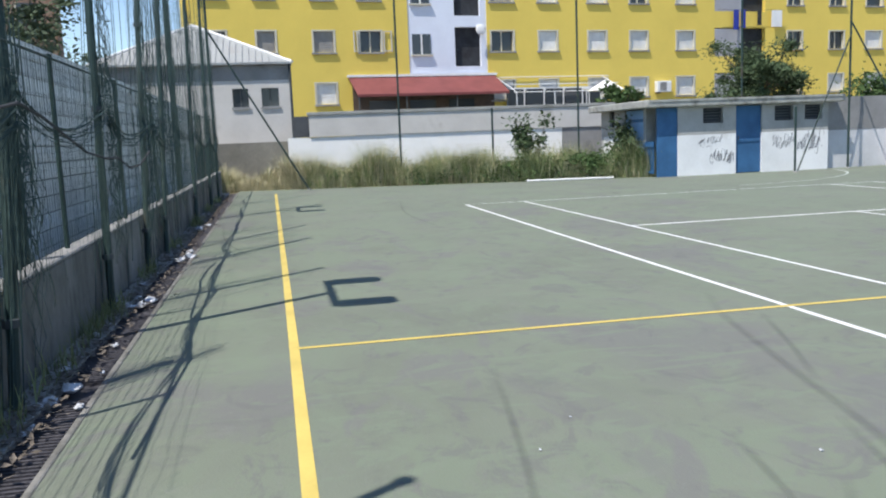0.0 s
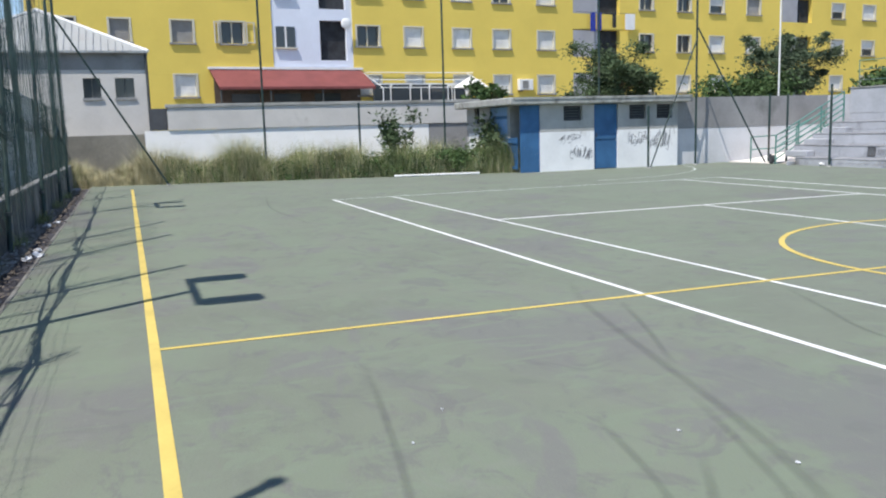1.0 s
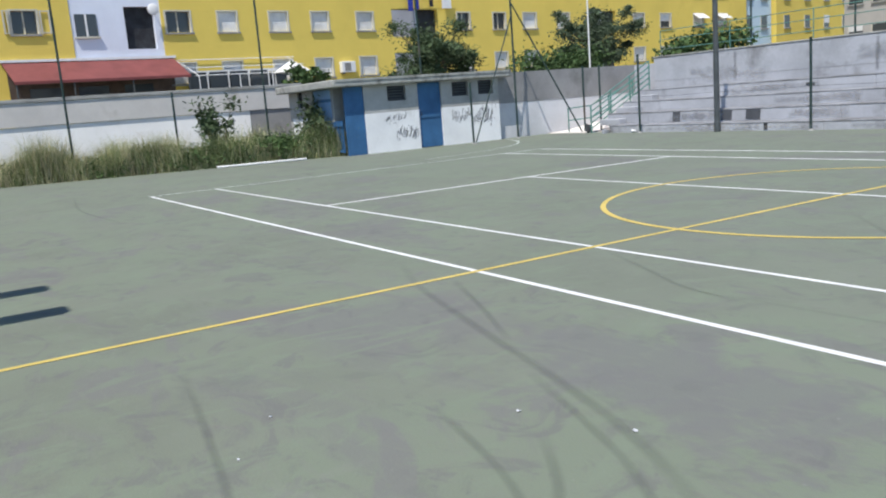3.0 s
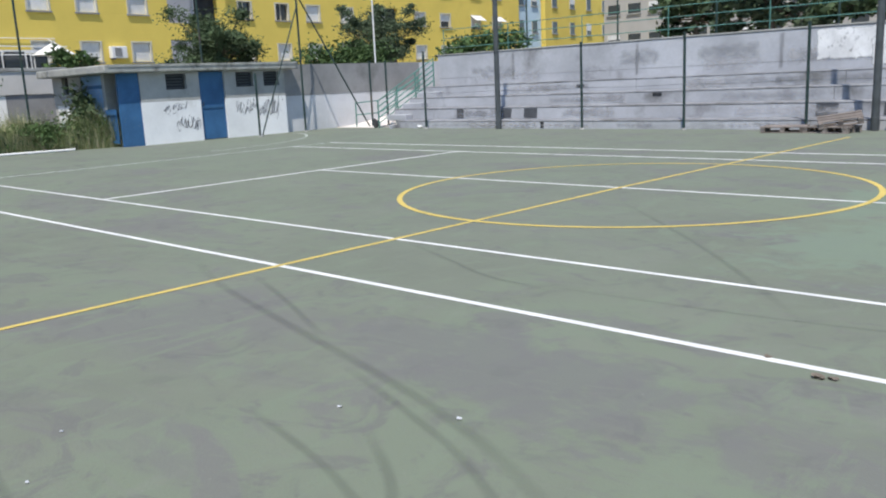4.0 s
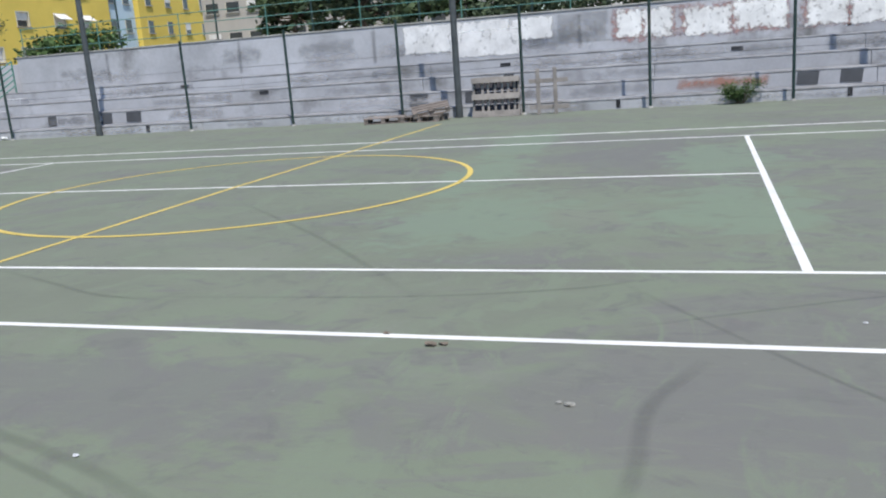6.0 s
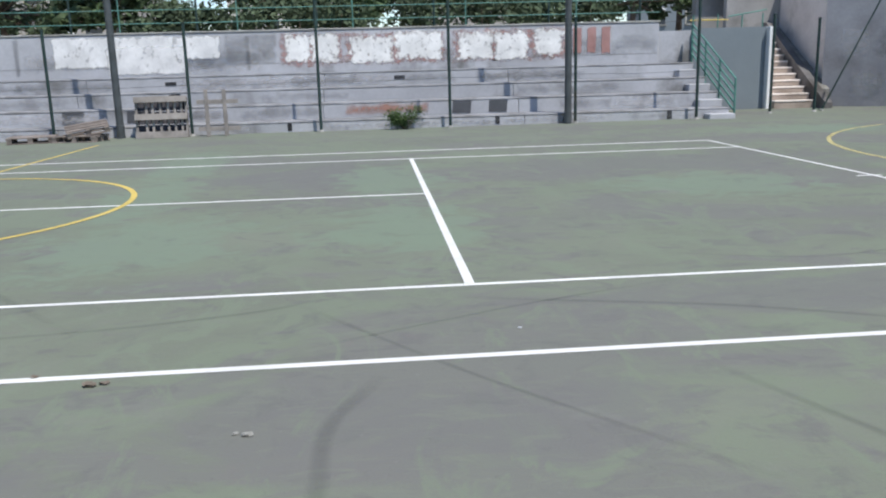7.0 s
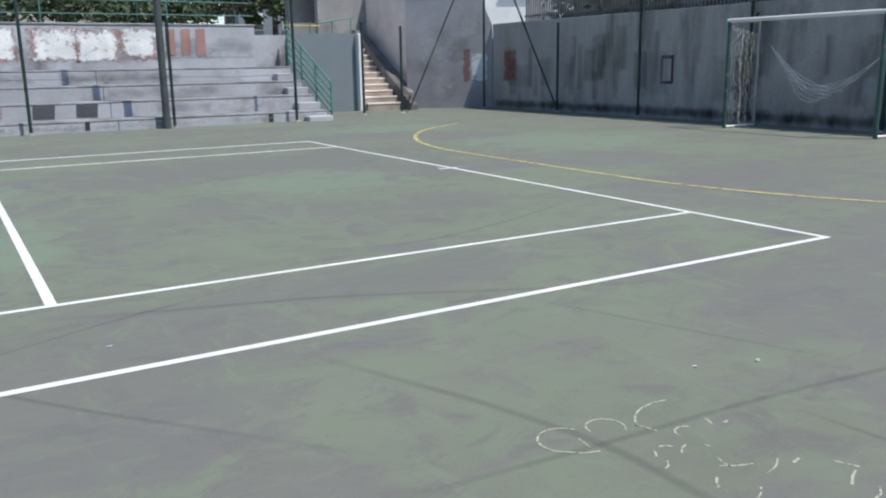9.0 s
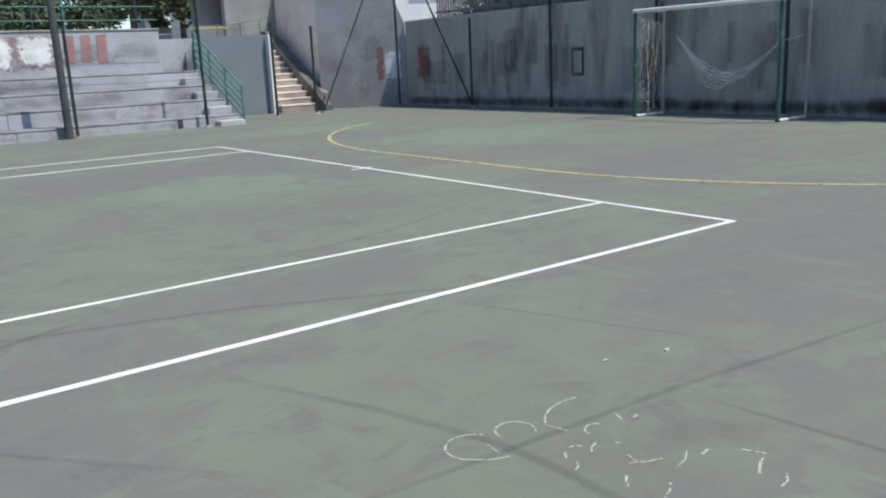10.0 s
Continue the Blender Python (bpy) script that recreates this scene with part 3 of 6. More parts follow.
def coat(name, p, along, width, height, material, label, edge=0.15, category="wall stain", group="stains and paint on the walls", up=(0, 0, 1)):
    """A thin coat on a wall or on the ground, from its corner p."""
    p, along, up = Vector(p), Vector(along).normalized(), Vector(up)
    nx, nz = max(6, int(width / 0.09)), max(5, int(height / 0.09))
    nx, nz = min(nx, 90), min(nz, 60)
    bm = bmesh.new()
    lay = bm.verts.layers.float.new("fade")
    g = []
    for i in range(nx + 1):
        col = []
        for j in range(nz + 1):
            a, b = width * i / nx, height * j / nz
            v = bm.verts.new(p + along * a + up * b)
            v[lay] = min(1.0, min(a, width - a, b, height - b) / edge)
            col.append(v)
        g.append(col)
    for i in range(nx):
        for j in range(nz):
            bm.faces.new((g[i][j], g[i + 1][j], g[i + 1][j + 1], g[i][j + 1]))
    return tagged(part(name, bm, material), label, category, group, "structure")


F_WHITE = flaky("overpainted_white", (0.80, 0.80, 0.79), 3.0, 7.0, soft=0.35)
F_SOLID = flaky("solid_white_overpaint", (0.78, 0.78, 0.78), 2.5, 7.0, 0.7, 0.96, 0.35)
F_RED = flaky("old_red_paint", (0.47, 0.285, 0.265), 4.6, 4.5, opacity=0.62, soft=0.6)
F_ORANGE = flaky("orange_paint", (0.44, 0.23, 0.17), 3.0, 3.5, opacity=0.7, soft=0.7)
F_MOULD = flaky("black_mould", (0.04, 0.041, 0.04), 2.4, 3.0, 0.5, 0.85, 0.8)
F_DRIP = flaky("dark_drip", (0.075, 0.075, 0.072), 3.0, 5.0, 0.12, 0.36, 1.0)
F_PALE = flaky("pale_wash", (0.56, 0.56, 0.58), 3.4, 3.0, 1.5, 0.5, 0.7)
F_GREYWASH = flaky("grey_wash", (0.30, 0.305, 0.315), 3.4, 3.0, 1.7, 0.34, 0.7)
X1 = (1, 0, 0)
yw = T_BACK - 0.004
coat("white_overpaint", (-2.25, yw - 0.004, 1.56), X1, 3.2, 0.86, F_SOLID, "solid white paint rolled over old wall writing", 0.09)
coat("white_overpaint", (-0.9, yw - 0.008, 1.36), X1, 2.1, 0.8, F_SOLID, "solid white paint rolled over old wall writing", 0.09)
coat("white_overpaint", (0.8, yw - 0.006, 1.72), X1, 1.3, 0.68, F_SOLID, "solid white paint rolled over old wall writing", 0.09)
coat("grey_overpaint", (2.15, yw - 0.004, 1.6), X1, 1.4, 0.8, F_GREYWASH, "grey paint rolled over old wall writing", 0.1)
for i, (a, b) in enumerate([(3.7, 4.5), (4.35, 5.25), (5.4, 6.7), (6.6, 8.0), (8.3, 9.4), (9.3, 10.35), (10.4, 11.35)]):
    coat("old_red_writing", (a - 0.12, yw - 0.001 * (i % 2), 1.48), X1, b - a + 0.2, 0.92, F_RED, "faded red paint under white overpaint")
    coat("white_overpaint", (a, yw - 0.004 - 0.002 * (i % 3), 1.56 - 0.04 * (i % 3)), X1, b - a, 0.84 + 0.03 * (i % 2), F_WHITE, "white paint rolled over old red wall writing")
F_BAR = flaky("red_bar_paint", (0.46, 0.25, 0.225), 1.6, 7.0, 0.5, opacity=0.72, soft=0.4)
for x in (11.5, 11.9, 12.3):
    coat("red_bar", (x, yw - 0.01, 1.6), X1, 0.3, 0.8, F_BAR, "faded red painted bar on the wall", 0.05)
coat("orange_stain", (5.3, TIERS[1][0] - 0.012, 0.28), X1, 2.1, 0.32, F_ORANGE, "orange paint stain on a concrete tier", 0.12)
rr = random.Random(41)
for k in range(44):
    i = rr.randrange(4)
    y, top = TIERS[i]
    low = TIERS[i - 1][1] if i else 0.0
    x, w = rr.uniform(-14.5, 12.5), rr.uniform(0.8, 3.2)
    coat("tier_stain", (x, y - 0.0085 - 0.0012 * (k % 3), low + 0.005), X1, min(w, T_E - x - 0.05), top - low - 0.06, F_PALE if k % 2 else F_GREYWASH,
         "blotchy stain on a concrete tier", 0.12)
for k in range(16):
    x, w = rr.uniform(-15.5, 11), rr.uniform(1.2, 4)
    coat("wall_stain", (x, yw + 0.002, rr.uniform(1.36, 1.8)), X1, min(w, 13.9 - x), rr.uniform(0.35, 0.6), F_PALE if k % 2 else F_GREYWASH, "blotchy stain on the tribune back wall", 0.2)
for x, w in ((-7.6, 0.05), (-12.4, 0.04), (-3.2, 0.05), (2.7, 0.05)):
    coat("drip_stain", (x, yw - 0.0085, 1.4), X1, w + 0.1, 1.02, F_DRIP, "dark drip down the tribune back wall", 0.06)


# ---- terraces behind the walls ----
def terrace(name, pts, top):
    one(name, lambda bm: prism(bm, pts, -0.05, top), M_TERRACE, "raised ground behind the court walls", "ground", "structure")


terrace("ground_north", [(-18.7, 20.8), (-15.9, 20.8), (-15.9, 19.42), (14.0, 19.42), (14.0, 23), (18.6, 23), (18.6, 300), (-18.7, 300)], 2.25)
terrace("ground_west", [(-300, -60), (-25.4, -60), (-25.4, 14.5), (-19.3, 14.5), (-19.3, 300), (-300, 300)], 1.6)
terrace("ground_east", [(21.3, -80), (300, -80), (300, 300), (19.2, 300), (19.2, 23), (21.3, 18.3)], 2.1)


# ---- fence posts, light poles and wires ----
POSTS = []


def fence_post(x, y, h, r=0.035, lean=0.0):
    p = thing("fence_post", (x, y, 0), "thin dark green metal fence post", "fence post", "court fence posts")
    rodpart("tube", M_GREENMETAL, p, (x, y, -0.05), (x + lean, y, h), r, 10)
    rodpart("cap", M_GREENMETAL, p, (x + lean, y, h - 0.01), (x + lean, y, h + 0.02), r * 1.15, 10)
    bm = bmesh.new()
    rod(bm, (x, y, 0.0), (x, y, 0.05), r * 2.0, 12, r * 1.3)
    part("collar", bm, M_COPING, p, "concrete collar")
    POSTS.append(p)
    return p


FY = 15.72
for x, h in ((-13.36, 2.45), (-7.3, 2.36), (-4.23, 2.41), (-1.2, 2.42), (1.86, 2.5), (4.79, 3.6), (7.8, 3.6), (10.78, 2.42), (13.74, 3.9)):
    fence_post(x, FY, h)
for x, y, h in ((16.2, 17.0, 2.45), (17.44, 17.1, 2.35), (20.3, 17.2, 3.6)):
    fence_post(x, y, h)
for y, h in ((14.3, 2.35), (11.2, 3.6), (8.0, 3.6), (5.0, 3.6), (2.0, 3.6), (-1.0, 3.6)):
    fence_post(20.75, y, h)
for x, y, h in ((-21.3, 0.0, 6.4), (-21.0, 3.1, 2.4), (-21.0, 6.15, 6.4), (-21.0, 12.3, 6.4), (-17.6, 14.05, 6.0), (-17.1, 11.8, 2.0), (-16.6, 16.3, 2.3), (-16.2, 16.7, 2.3)):
    fence_post(x, y, h, 0.035)


def light_pole(x, y, h):
    p = thing("light_pole", (x, y, 0), "tall grey-green steel pole at the fence", "pole", "tall poles")
    bm = bmesh.new()
    rod(bm, (x, y, -0.05), (x, y, h), 0.085, 14, 0.06)
    part("shaft", bm, M_GREYMETAL, p)
    bm = bmesh.new()
    rod(bm, (x, y, 0), (x, y, 0.3), 0.092, 14)
    soften(bm, 0.01)
    part("sleeve", bm, M_GREYMETAL, p)
    return p


for x in (-10.35, 0.25, 10.62):
    light_pole(x, 15.78, 8.0)


def stay(p, q, r=0.02):
    s = thing("diagonal_brace", q, "slanting dark steel brace of a fence post", "brace", "fence braces")
    rodpart("bar", M_GREENMETAL, s, p, q, r)
    rodpart("foot", M_COPING, s, (q[0], q[1], q[2] - 0.02), (q[0], q[1], q[2] + 0.03), r * 2.2)


stay((-17.55, 14.05, 4.3), (-17.05, 11.85, 0.02), 0.022)
stay((-17.55, 14.05, 4.6), (-16.7, 16.25, 0.02), 0.028)
stay((-21.0, -6.0, 5.2), (-20.9, -3.1, 0.02), 0.03)
stay((19.6, 17.2, 3.8), (17.7, 17.2, 0.02), 0.022)
stay((20.7, 16.7, 3.8), (20.7, 14.2, 0.02), 0.028)


def wires():
    w = thing("fence_wires", (0, FY, 0), "thin horizontal wires between the fence posts", "fence wire")
    stops = (-13.36, -10.35, -7.3, -4.23, -1.2, 1.86, 4.79, 7.8, 10.78, 13.74)
    for z in (1.15, 2.3):
        for a, b in zip(stops, stops[1:]):
            mid = ((a + b) / 2, FY, z - 0.03)
            bm = bmesh.new()
            rod(bm, (a, FY, z), mid, 0.005, 5)
            rod(bm, mid, (b, FY, z), 0.005, 5)
            part("wire", bm, M_GREYMETAL, w)


wires()


# ---- rail on the terrace ----
def terrace_rail():
    r = thing("terrace_railing", (0, 19.35, T_TOP), "green metal railing on top of the tribune wall", "railing")
    x = -15.7
    while x < 14.2:
        rodpart("post", M_RAILGREEN, r, (x, 19.27, T_TOP), (x, 19.27, T_TOP + 0.95), 0.016, 8)
        x += 3.04
    for z in (0.28, 0.62, 0.93):
        rodpart("rail", M_RAILGREEN, r, (-15.7, 19.27, T_TOP + z), (14.0, 19.27, T_TOP + z), 0.013, 8)
    return r


terrace_rail()
for x in (-12.2, -8.6, -5.3, -1.9, 1.4, 4.6, 7.8, 11.0, 13.6):
    p = thing("terrace_fence_post", (x, 19.75, 2.25), "tall thin green fence post on the terrace", "fence post", "terrace fence posts")
    rodpart("tube", M_GREENMETAL, p, (x, 19.75, 2.2), (x, 19.75, 7.5), 0.03)


def stair_rail(name, x, flip):
    """The sloping green rail at an end of the tribune."""
    r = thing(name, (x, 16.2, 0), "sloping green metal stair railing beside the tribune", "railing", "tribune stair railings")
    a, b = Vector((x, 16.1, 0)), Vector((x, 19.0, 1.42))
    for t in (0.0, 0.33, 0.66, 1.0):
        p = a.lerp(b, t)
        rodpart("post", M_RAILGREEN, r, (p.x, p.y, max(0, p.z - 0.3)), (p.x, p.y, p.z + 0.95), 0.028, 8)
    for z in (0.15, 0.34, 0.53, 0.72, 0.93):
        rodpart("rail", M_RAILGREEN, r, a + Vector((0, 0, z)), b + Vector((0, 0, z)), 0.024, 8)


stair_rail("stair_railing", 14.85, 1)
stair_rail("stair_railing", -16.05, -1)

# ---- north-east corner: sheet wall, stairs, walls ----
boxpart("wall_sheet", M_GREYBLUE, None, 14.95, 17.02, 19.15, 19.25, -0.02, 2.25)
tagged(bpy.data.objects["wall_sheet"], "plain grey-blue metal sheet wall beside the stairs", "wall", "", "structure")
boxpart("wall_platform", M_CONCRETE, None, 14.0, 17.03, 19.27, 23.2, -0.02, 2.2)
tagged(bpy.data.objects["wall_platform"], "concrete landing behind the sheet wall", "wall", "", "structure")


def corner_rail():
    r = thing("landing_railing", (16, 19.3, 2.25), "yellow and green metal railing on the landing", "railing")
    for x in (15.0, 15.7, 16.4, 17.0):
        rodpart("post", M_RAILGREEN, r, (x, 19.35, 2.2), (x, 19.35, 2.62), 0.02)
    rodpart("rail", M_YELLOW_LINE, r, (14.9, 19.35, 2.47), (16.0, 19.35, 2.47), 0.018, label="faded yellow rail")
    rodpart("rail", M_RAILGREEN, r, (16.0, 19.35, 2.55), (17.1, 19.35, 2.72), 0.02)


corner_rail()


def stairs():
    s = thing("stairs", (17.8, 19, 0), "narrow sunlit concrete stairs going up between walls", "stairs", kind="structure")
    for i in range(12):
        bm = bmesh.new()
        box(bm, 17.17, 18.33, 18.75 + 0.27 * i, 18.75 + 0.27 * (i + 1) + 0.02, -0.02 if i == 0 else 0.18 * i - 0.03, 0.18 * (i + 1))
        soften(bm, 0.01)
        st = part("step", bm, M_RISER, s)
        # Pale slab on each step paints the sunlit tread against the shaded riser.
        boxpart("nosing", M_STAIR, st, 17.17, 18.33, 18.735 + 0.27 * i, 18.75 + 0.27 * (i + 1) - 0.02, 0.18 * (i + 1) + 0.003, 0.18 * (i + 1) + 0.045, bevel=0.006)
    return s


stairs()
boxpart("wall_stair_pier", M_WHITEWASH, None, 17.035, 17.155, 18.95, 22.1, -0.02, 2.25, bevel=0.01)
tagged(bpy.data.objects["wall_stair_pier"], "narrow white wall beside the stairs", "wall", "", "structure")


def stringer(bm):
    pts = [(18.2, -0.02), (18.7, -0.02), (22.3, 2.0), (22.3, 2.5), (21.9, 2.45), (18.2, 0.16)]
    prism(bm, pts, 18.35, 18.56, "x")


one("wall_stringer", stringer, mat("mossy_parapet", (0.13, 0.125, 0.125), 0.95, 0.25, 1.3, 16, 0.4, stain=(0.06, 0.055, 0.05), amount=0.5), "dark sloping parapet of the stairs", "wall", "structure")


def ne_wall(bm):
    a, b = Vector((18.78, 19.22)), Vector((20.95, 17.7))
    d = (b - a)
    L = d.length
    u = d.normalized()
    w = Vector((u.y, -u.x)) * -0.25
    out = [(0, -0.02), (L, -0.02), (L, 2.45), (L * 0.95, 2.75), (L * 0.88, 3.2), (L * 0.82, 3.6), (L * 0.78, 3.8), (0, 3.8)]
    lo = [bm.verts.new((a.x + u.x * s, a.y + u.y * s, z)) for s, z in out]
    hi = [bm.verts.new((a.x + u.x * s + w.x, a.y + u.y * s + w.y, z)) for s, z in out]
    bm.faces.new(lo)
    bm.faces.new(hi[::-1])
    k = len(out)
    for i in range(k):
        bm.faces.new((lo[i], hi[i], hi[(i + 1) % k], lo[(i + 1) % k]))
    bmesh.ops.recalc_face_normals(bm, faces=bm.faces)


# Mid-grey render dims this wall by colour, as for the upper wall's shade.
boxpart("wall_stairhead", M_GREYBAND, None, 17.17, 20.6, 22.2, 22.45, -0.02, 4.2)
tagged(bpy.data.objects["wall_stairhead"], "grey wall at the head of the stairs, dimmed by its colour", "wall", "", "structure")
boxpart("wall_stairside", M_PLASTER, None, 18.9, 19.05, 19.3, 22.19, -0.02, 3.8)
tagged(bpy.data.objects["wall_stairside"], "pale plastered wall rising beside the stairs", "wall", "", "structure")
one("verge", lambda bm: prism(bm, [(19.0, -0.02), (22.18, -0.02), (22.18, 2.35), (19.0, 0.5)], 18.565, 18.895, "x"), M_KERB, "sloping mossy verge between stairs and wall", "verge", "structure")
one("wall_northeast", ne_wall, M_NE, "tall bluish-grey rendered wall with a sloping end", "wall", "structure")
# Shade on this wall is put into its darker grey.
boxpart("wall_upper", M_GREYBAND, None, 16.6, 20.2, 23.3, 23.6, 2.0, 3.62)
tagged(bpy.data.objects["wall_upper"], "wall above the stairs, shade put into its grey", "wall", "", "structure")
boxpart("roof_eave", mat("brown_eave", (0.085, 0.07, 0.065), 0.85, 0.2, 1.2, 14, 0.2), None, 16.3, 18.3, 22.9, 24.4, 3.64, 4.25, bevel=0.02)
tagged(bpy.data.objects["roof_eave"], "dark brown roof edge above the grey wall", "roof", "", "structure")
EX = 20.95
boxpart("wall_east", M_CONC_DARK, None, EX, EX + 0.3, -9.0, 17.69, -0.02, 2.5, bevel=0.02)
tagged(bpy.data.objects["wall_east"], "dark stained concrete wall behind the goal", "wall", "", "structure")


def slat_fence():
    f = thing("slat_fence", (EX + 0.15, 8, 2.5), "pale metal slat fence on top of the concrete wall", "fence")
    me = None
    y = 2.0
    while y < 16.2:
        if me is None:
            bm = bmesh.new()
            box(bm, -0.008, 0.008, -0.03, 0.03, 0.0, 1.5)
            ob = part("slat", bm, M_SLAT)
            me = ob.data
        else:
            ob = new("slat", me)
        ob.parent = f
        ob.matrix_parent_inverse = f.matrix_world.inverted()
        ob.location = (EX + 0.15, y, 2.48)
        ob.rotation_euler = (0, 0, 0)
        y += 0.105
    for z in (2.62, 3.75):
        boxpart("rail", M_SLAT, f, EX + 0.16, EX + 0.2, 1.9, 16.3, z, z + 0.05)


slat_fence()
Y1 = (0, 1, 0)
coat("mould_band", (EX - 0.004, -8.9, -0.02), Y1, 13.0, 0.38, F_MOULD, "black mould along the foot of the concrete wall", 0.16)
coat("mould_band", (EX - 0.004, 4.0, -0.02), Y1, 13.6, 0.34, F_MOULD, "black mould along the foot of the concrete wall", 0.16)
for k in range(34):
    y = rr.uniform(-4, 17.0)
    coat("drip_stain", (EX - 0.0055 - 0.001 * (k % 3), y, rr.uniform(0.3, 1.2)), Y1, rr.uniform(0.15, 0.6), rr.uniform(0.9, 1.5) * 0.85, F_DRIP, "dark water streak down the concrete wall", 0.1)
F_GREYLIGHT = flaky("pale_streak", (0.36, 0.365, 0.37), 2.6, 4.0, 0.15, 0.5, 1.1)
for k in range(22):
    y = rr.uniform(-4, 16.6)
    coat("pale_streak", (EX - 0.009 - 0.001 * (k % 3), y, rr.uniform(0.35, 0.7)), Y1, rr.uniform(0.2, 0.9), rr.uniform(0.7, 1.3), F_GREYLIGHT, "pale streak on the dark concrete wall", 0.12)
coat("red_mark", (EX - 0.013, 16.4, 0.75), Y1, 0.75, 1.05, flaky("dark_red_paint", (0.26, 0.11, 0.095), 2.4, 5.0, opacity=0.65, soft=0.5), "faded red painted sign on the concrete wall", 0.16)
one("purple_mark", lambda bm: [box(bm, EX - 0.006, EX - 0.001, *d) for d in ((10.28, 10.36, 0.8, 1.47), (10.62, 10.70, 0.8, 1.45), (10.36, 10.62, 0.8, 0.87), (10.36, 10.62, 1.38, 1.46))],
    mat("purple_paint", (0.07, 0.05, 0.075), 0.85, 0.2, 3, 20, 0.1), "dark purple painted rectangle on the concrete wall", "painted mark", "structure")
NE_A, NE_B = Vector((18.95, 19.1, 0)), Vector((20.95, 17.7, 0))
NE_U = (NE_B - NE_A).normalized()
NE_OUT = Vector((NE_U.y, -NE_U.x, 0))
coat("white_overpaint", NE_A + NE_U * 1.72 + NE_OUT * 0.006 + Vector((0, 0, 0.75)), NE_U, 0.62, 0.95, flaky("grey_white_patch", (0.60, 0.62, 0.66), 2.6, 5.0, soft=0.3), "pale overpainted patch on the wall", 0.12)
coat("red_mark", NE_A + NE_U * 1.5 + NE_OUT * 0.004 + Vector((0, 0, 0.7)), NE_U, 0.3, 1.1, flaky("faint_red_paint", (0.28, 0.16, 0.15), 3.4, 5.0, opacity=0.7), "faded red stroke on the wall", 0.1)
for k in range(9):
    coat("wall_stain", NE_A + NE_U * rr.uniform(0.0, 1.5) + NE_OUT * (0.003 + 0.0004 * k) + Vector((0, 0, rr.uniform(0.1, 2.4))), NE_U, rr.uniform(0.5, 0.95), rr.uniform(0.4, 0.9), F_PALE if k % 3 else F_GREYWASH, "blotchy stain on the rendered wall", 0.2)
one("slat_hedge", lambda bm: leaf_cloud(bm, [((EX + 1.3, 2 + i * 0.45, 2.9 + 0.5 * math.sin(i * 1.7)), 0.7) for i in range(31)], 15000, 0.12, random.Random(77), 0.9), M_LEAFDARK, "dark green creeper hedge behind the slat fence", "hedge", "stuff")


# ---- goal ----
def goal():
    g = thing("football_goal", (19.62, 6, 0), "small white and green steel football goal with torn net", "goal")
    x, y0, y1, h, back = 19.62, 4.42, 7.6, 2.08, 20.5
    rodpart("crossbar", M_WHITE, g, (x, y0 - 0.04, h), (x, y1 + 0.04, h), 0.04, 12)
    for y in (y0, y1):
        bm = bmesh.new()
        rod(bm, (x, y, 0.0), (x, y, h), 0.038, 12)
        part("post", bm, M_GOALGREEN, g, "green painted post, chipped white")
        rodpart("front_strip", M_WHITE, g, (x + 0.03, y + 0.03, 0.02), (x + 0.03, y + 0.03, h * 0.8), 0.028)
        rodpart("ground_bar", M_WHITE, g, (x, y, 0.03), (back, y, 0.03), 0.025)
        rodpart("back_post", M_GALV, g, (back, y, 0.0), (back, y, h), 0.028)
        rodpart("top_bar", M_GALV, g, (x, y, h), (back, y, h), 0.025)
    rng = random.Random(3)
    bm = bmesh.new()
    rows = []
    for i in range(12):
        p = Vector((x + 0.05 + i * 0.07, y1 - 0.04, 1.98 - 0.015 * i))
        col = [p]
        for k in range(22):
            p = p + Vector((rng.uniform(-0.02, 0.018), rng.uniform(-0.02, 0.02), -0.088))
            if p.z < 0.05:
                break
            col.append(p)
        rows.append(col)
    belly = []
    for q in range(11):
        a = Vector((back - 0.05 - 0.01 * q, 7.25 - 0.035 * q, 1.58 - 0.025 * q))
        b = Vector((back - 0.12, y0 + 0.5 if q < 5 else 5.6 + 0.1 * (q - 5), 1.36 if q < 5 else 0.95 - 0.04 * q))
        sag = 0.62 + 0.03 * q if q < 5 else 0.16 + 0.03 * (q - 5)
        line = []
        for k in range(25):
            t = k / 24
            line.append(a.lerp(b, t) + Vector((rng.uniform(-0.02, 0.02), rng.uniform(-0.015, 0.015), -sag * 4 * t * (1 - t) * (1.15 - 0.3 * t) + rng.uniform(-0.012, 0.012))))
        belly.append(line)
    tail = [Vector((back - 0.12, y0 + 0.5 - 0.46 * k / 6, 1.36 + 0.1 * k / 6)) for k in range(7)]
    for net in (rows, belly, [tail]):
        for i, line in enumerate(net):
            for p, q in zip(line, line[1:]):
                rod(bm, p, q, 0.0024 if net is rows else 0.0072, 3)
            if i + 1 < len(net):
                for k in range(i % 2, min(len(line), len(net[i + 1]) - 1), 2):
                    if rng.random() < 0.75:
                        rod(bm, line[k], net[i + 1][k + 1], 0.002, 3)
                        rod(bm, line[k], net[i + 1][max(0, k - 1)], 0.002, 3)
    part("torn_net", bm, M_CORD, g, "torn pale cord net hanging down")["kind"] = "stuff"


goal()


# ---- wooden pallets ----
def plank(parent, mt, m, L, w, t):
    bm = bmesh.new()
    box(bm, -L / 2, L / 2, -w / 2, w / 2, 0, t, m=m)
    soften(bm, 0.004)
    return part("plank", bm, mt, parent)


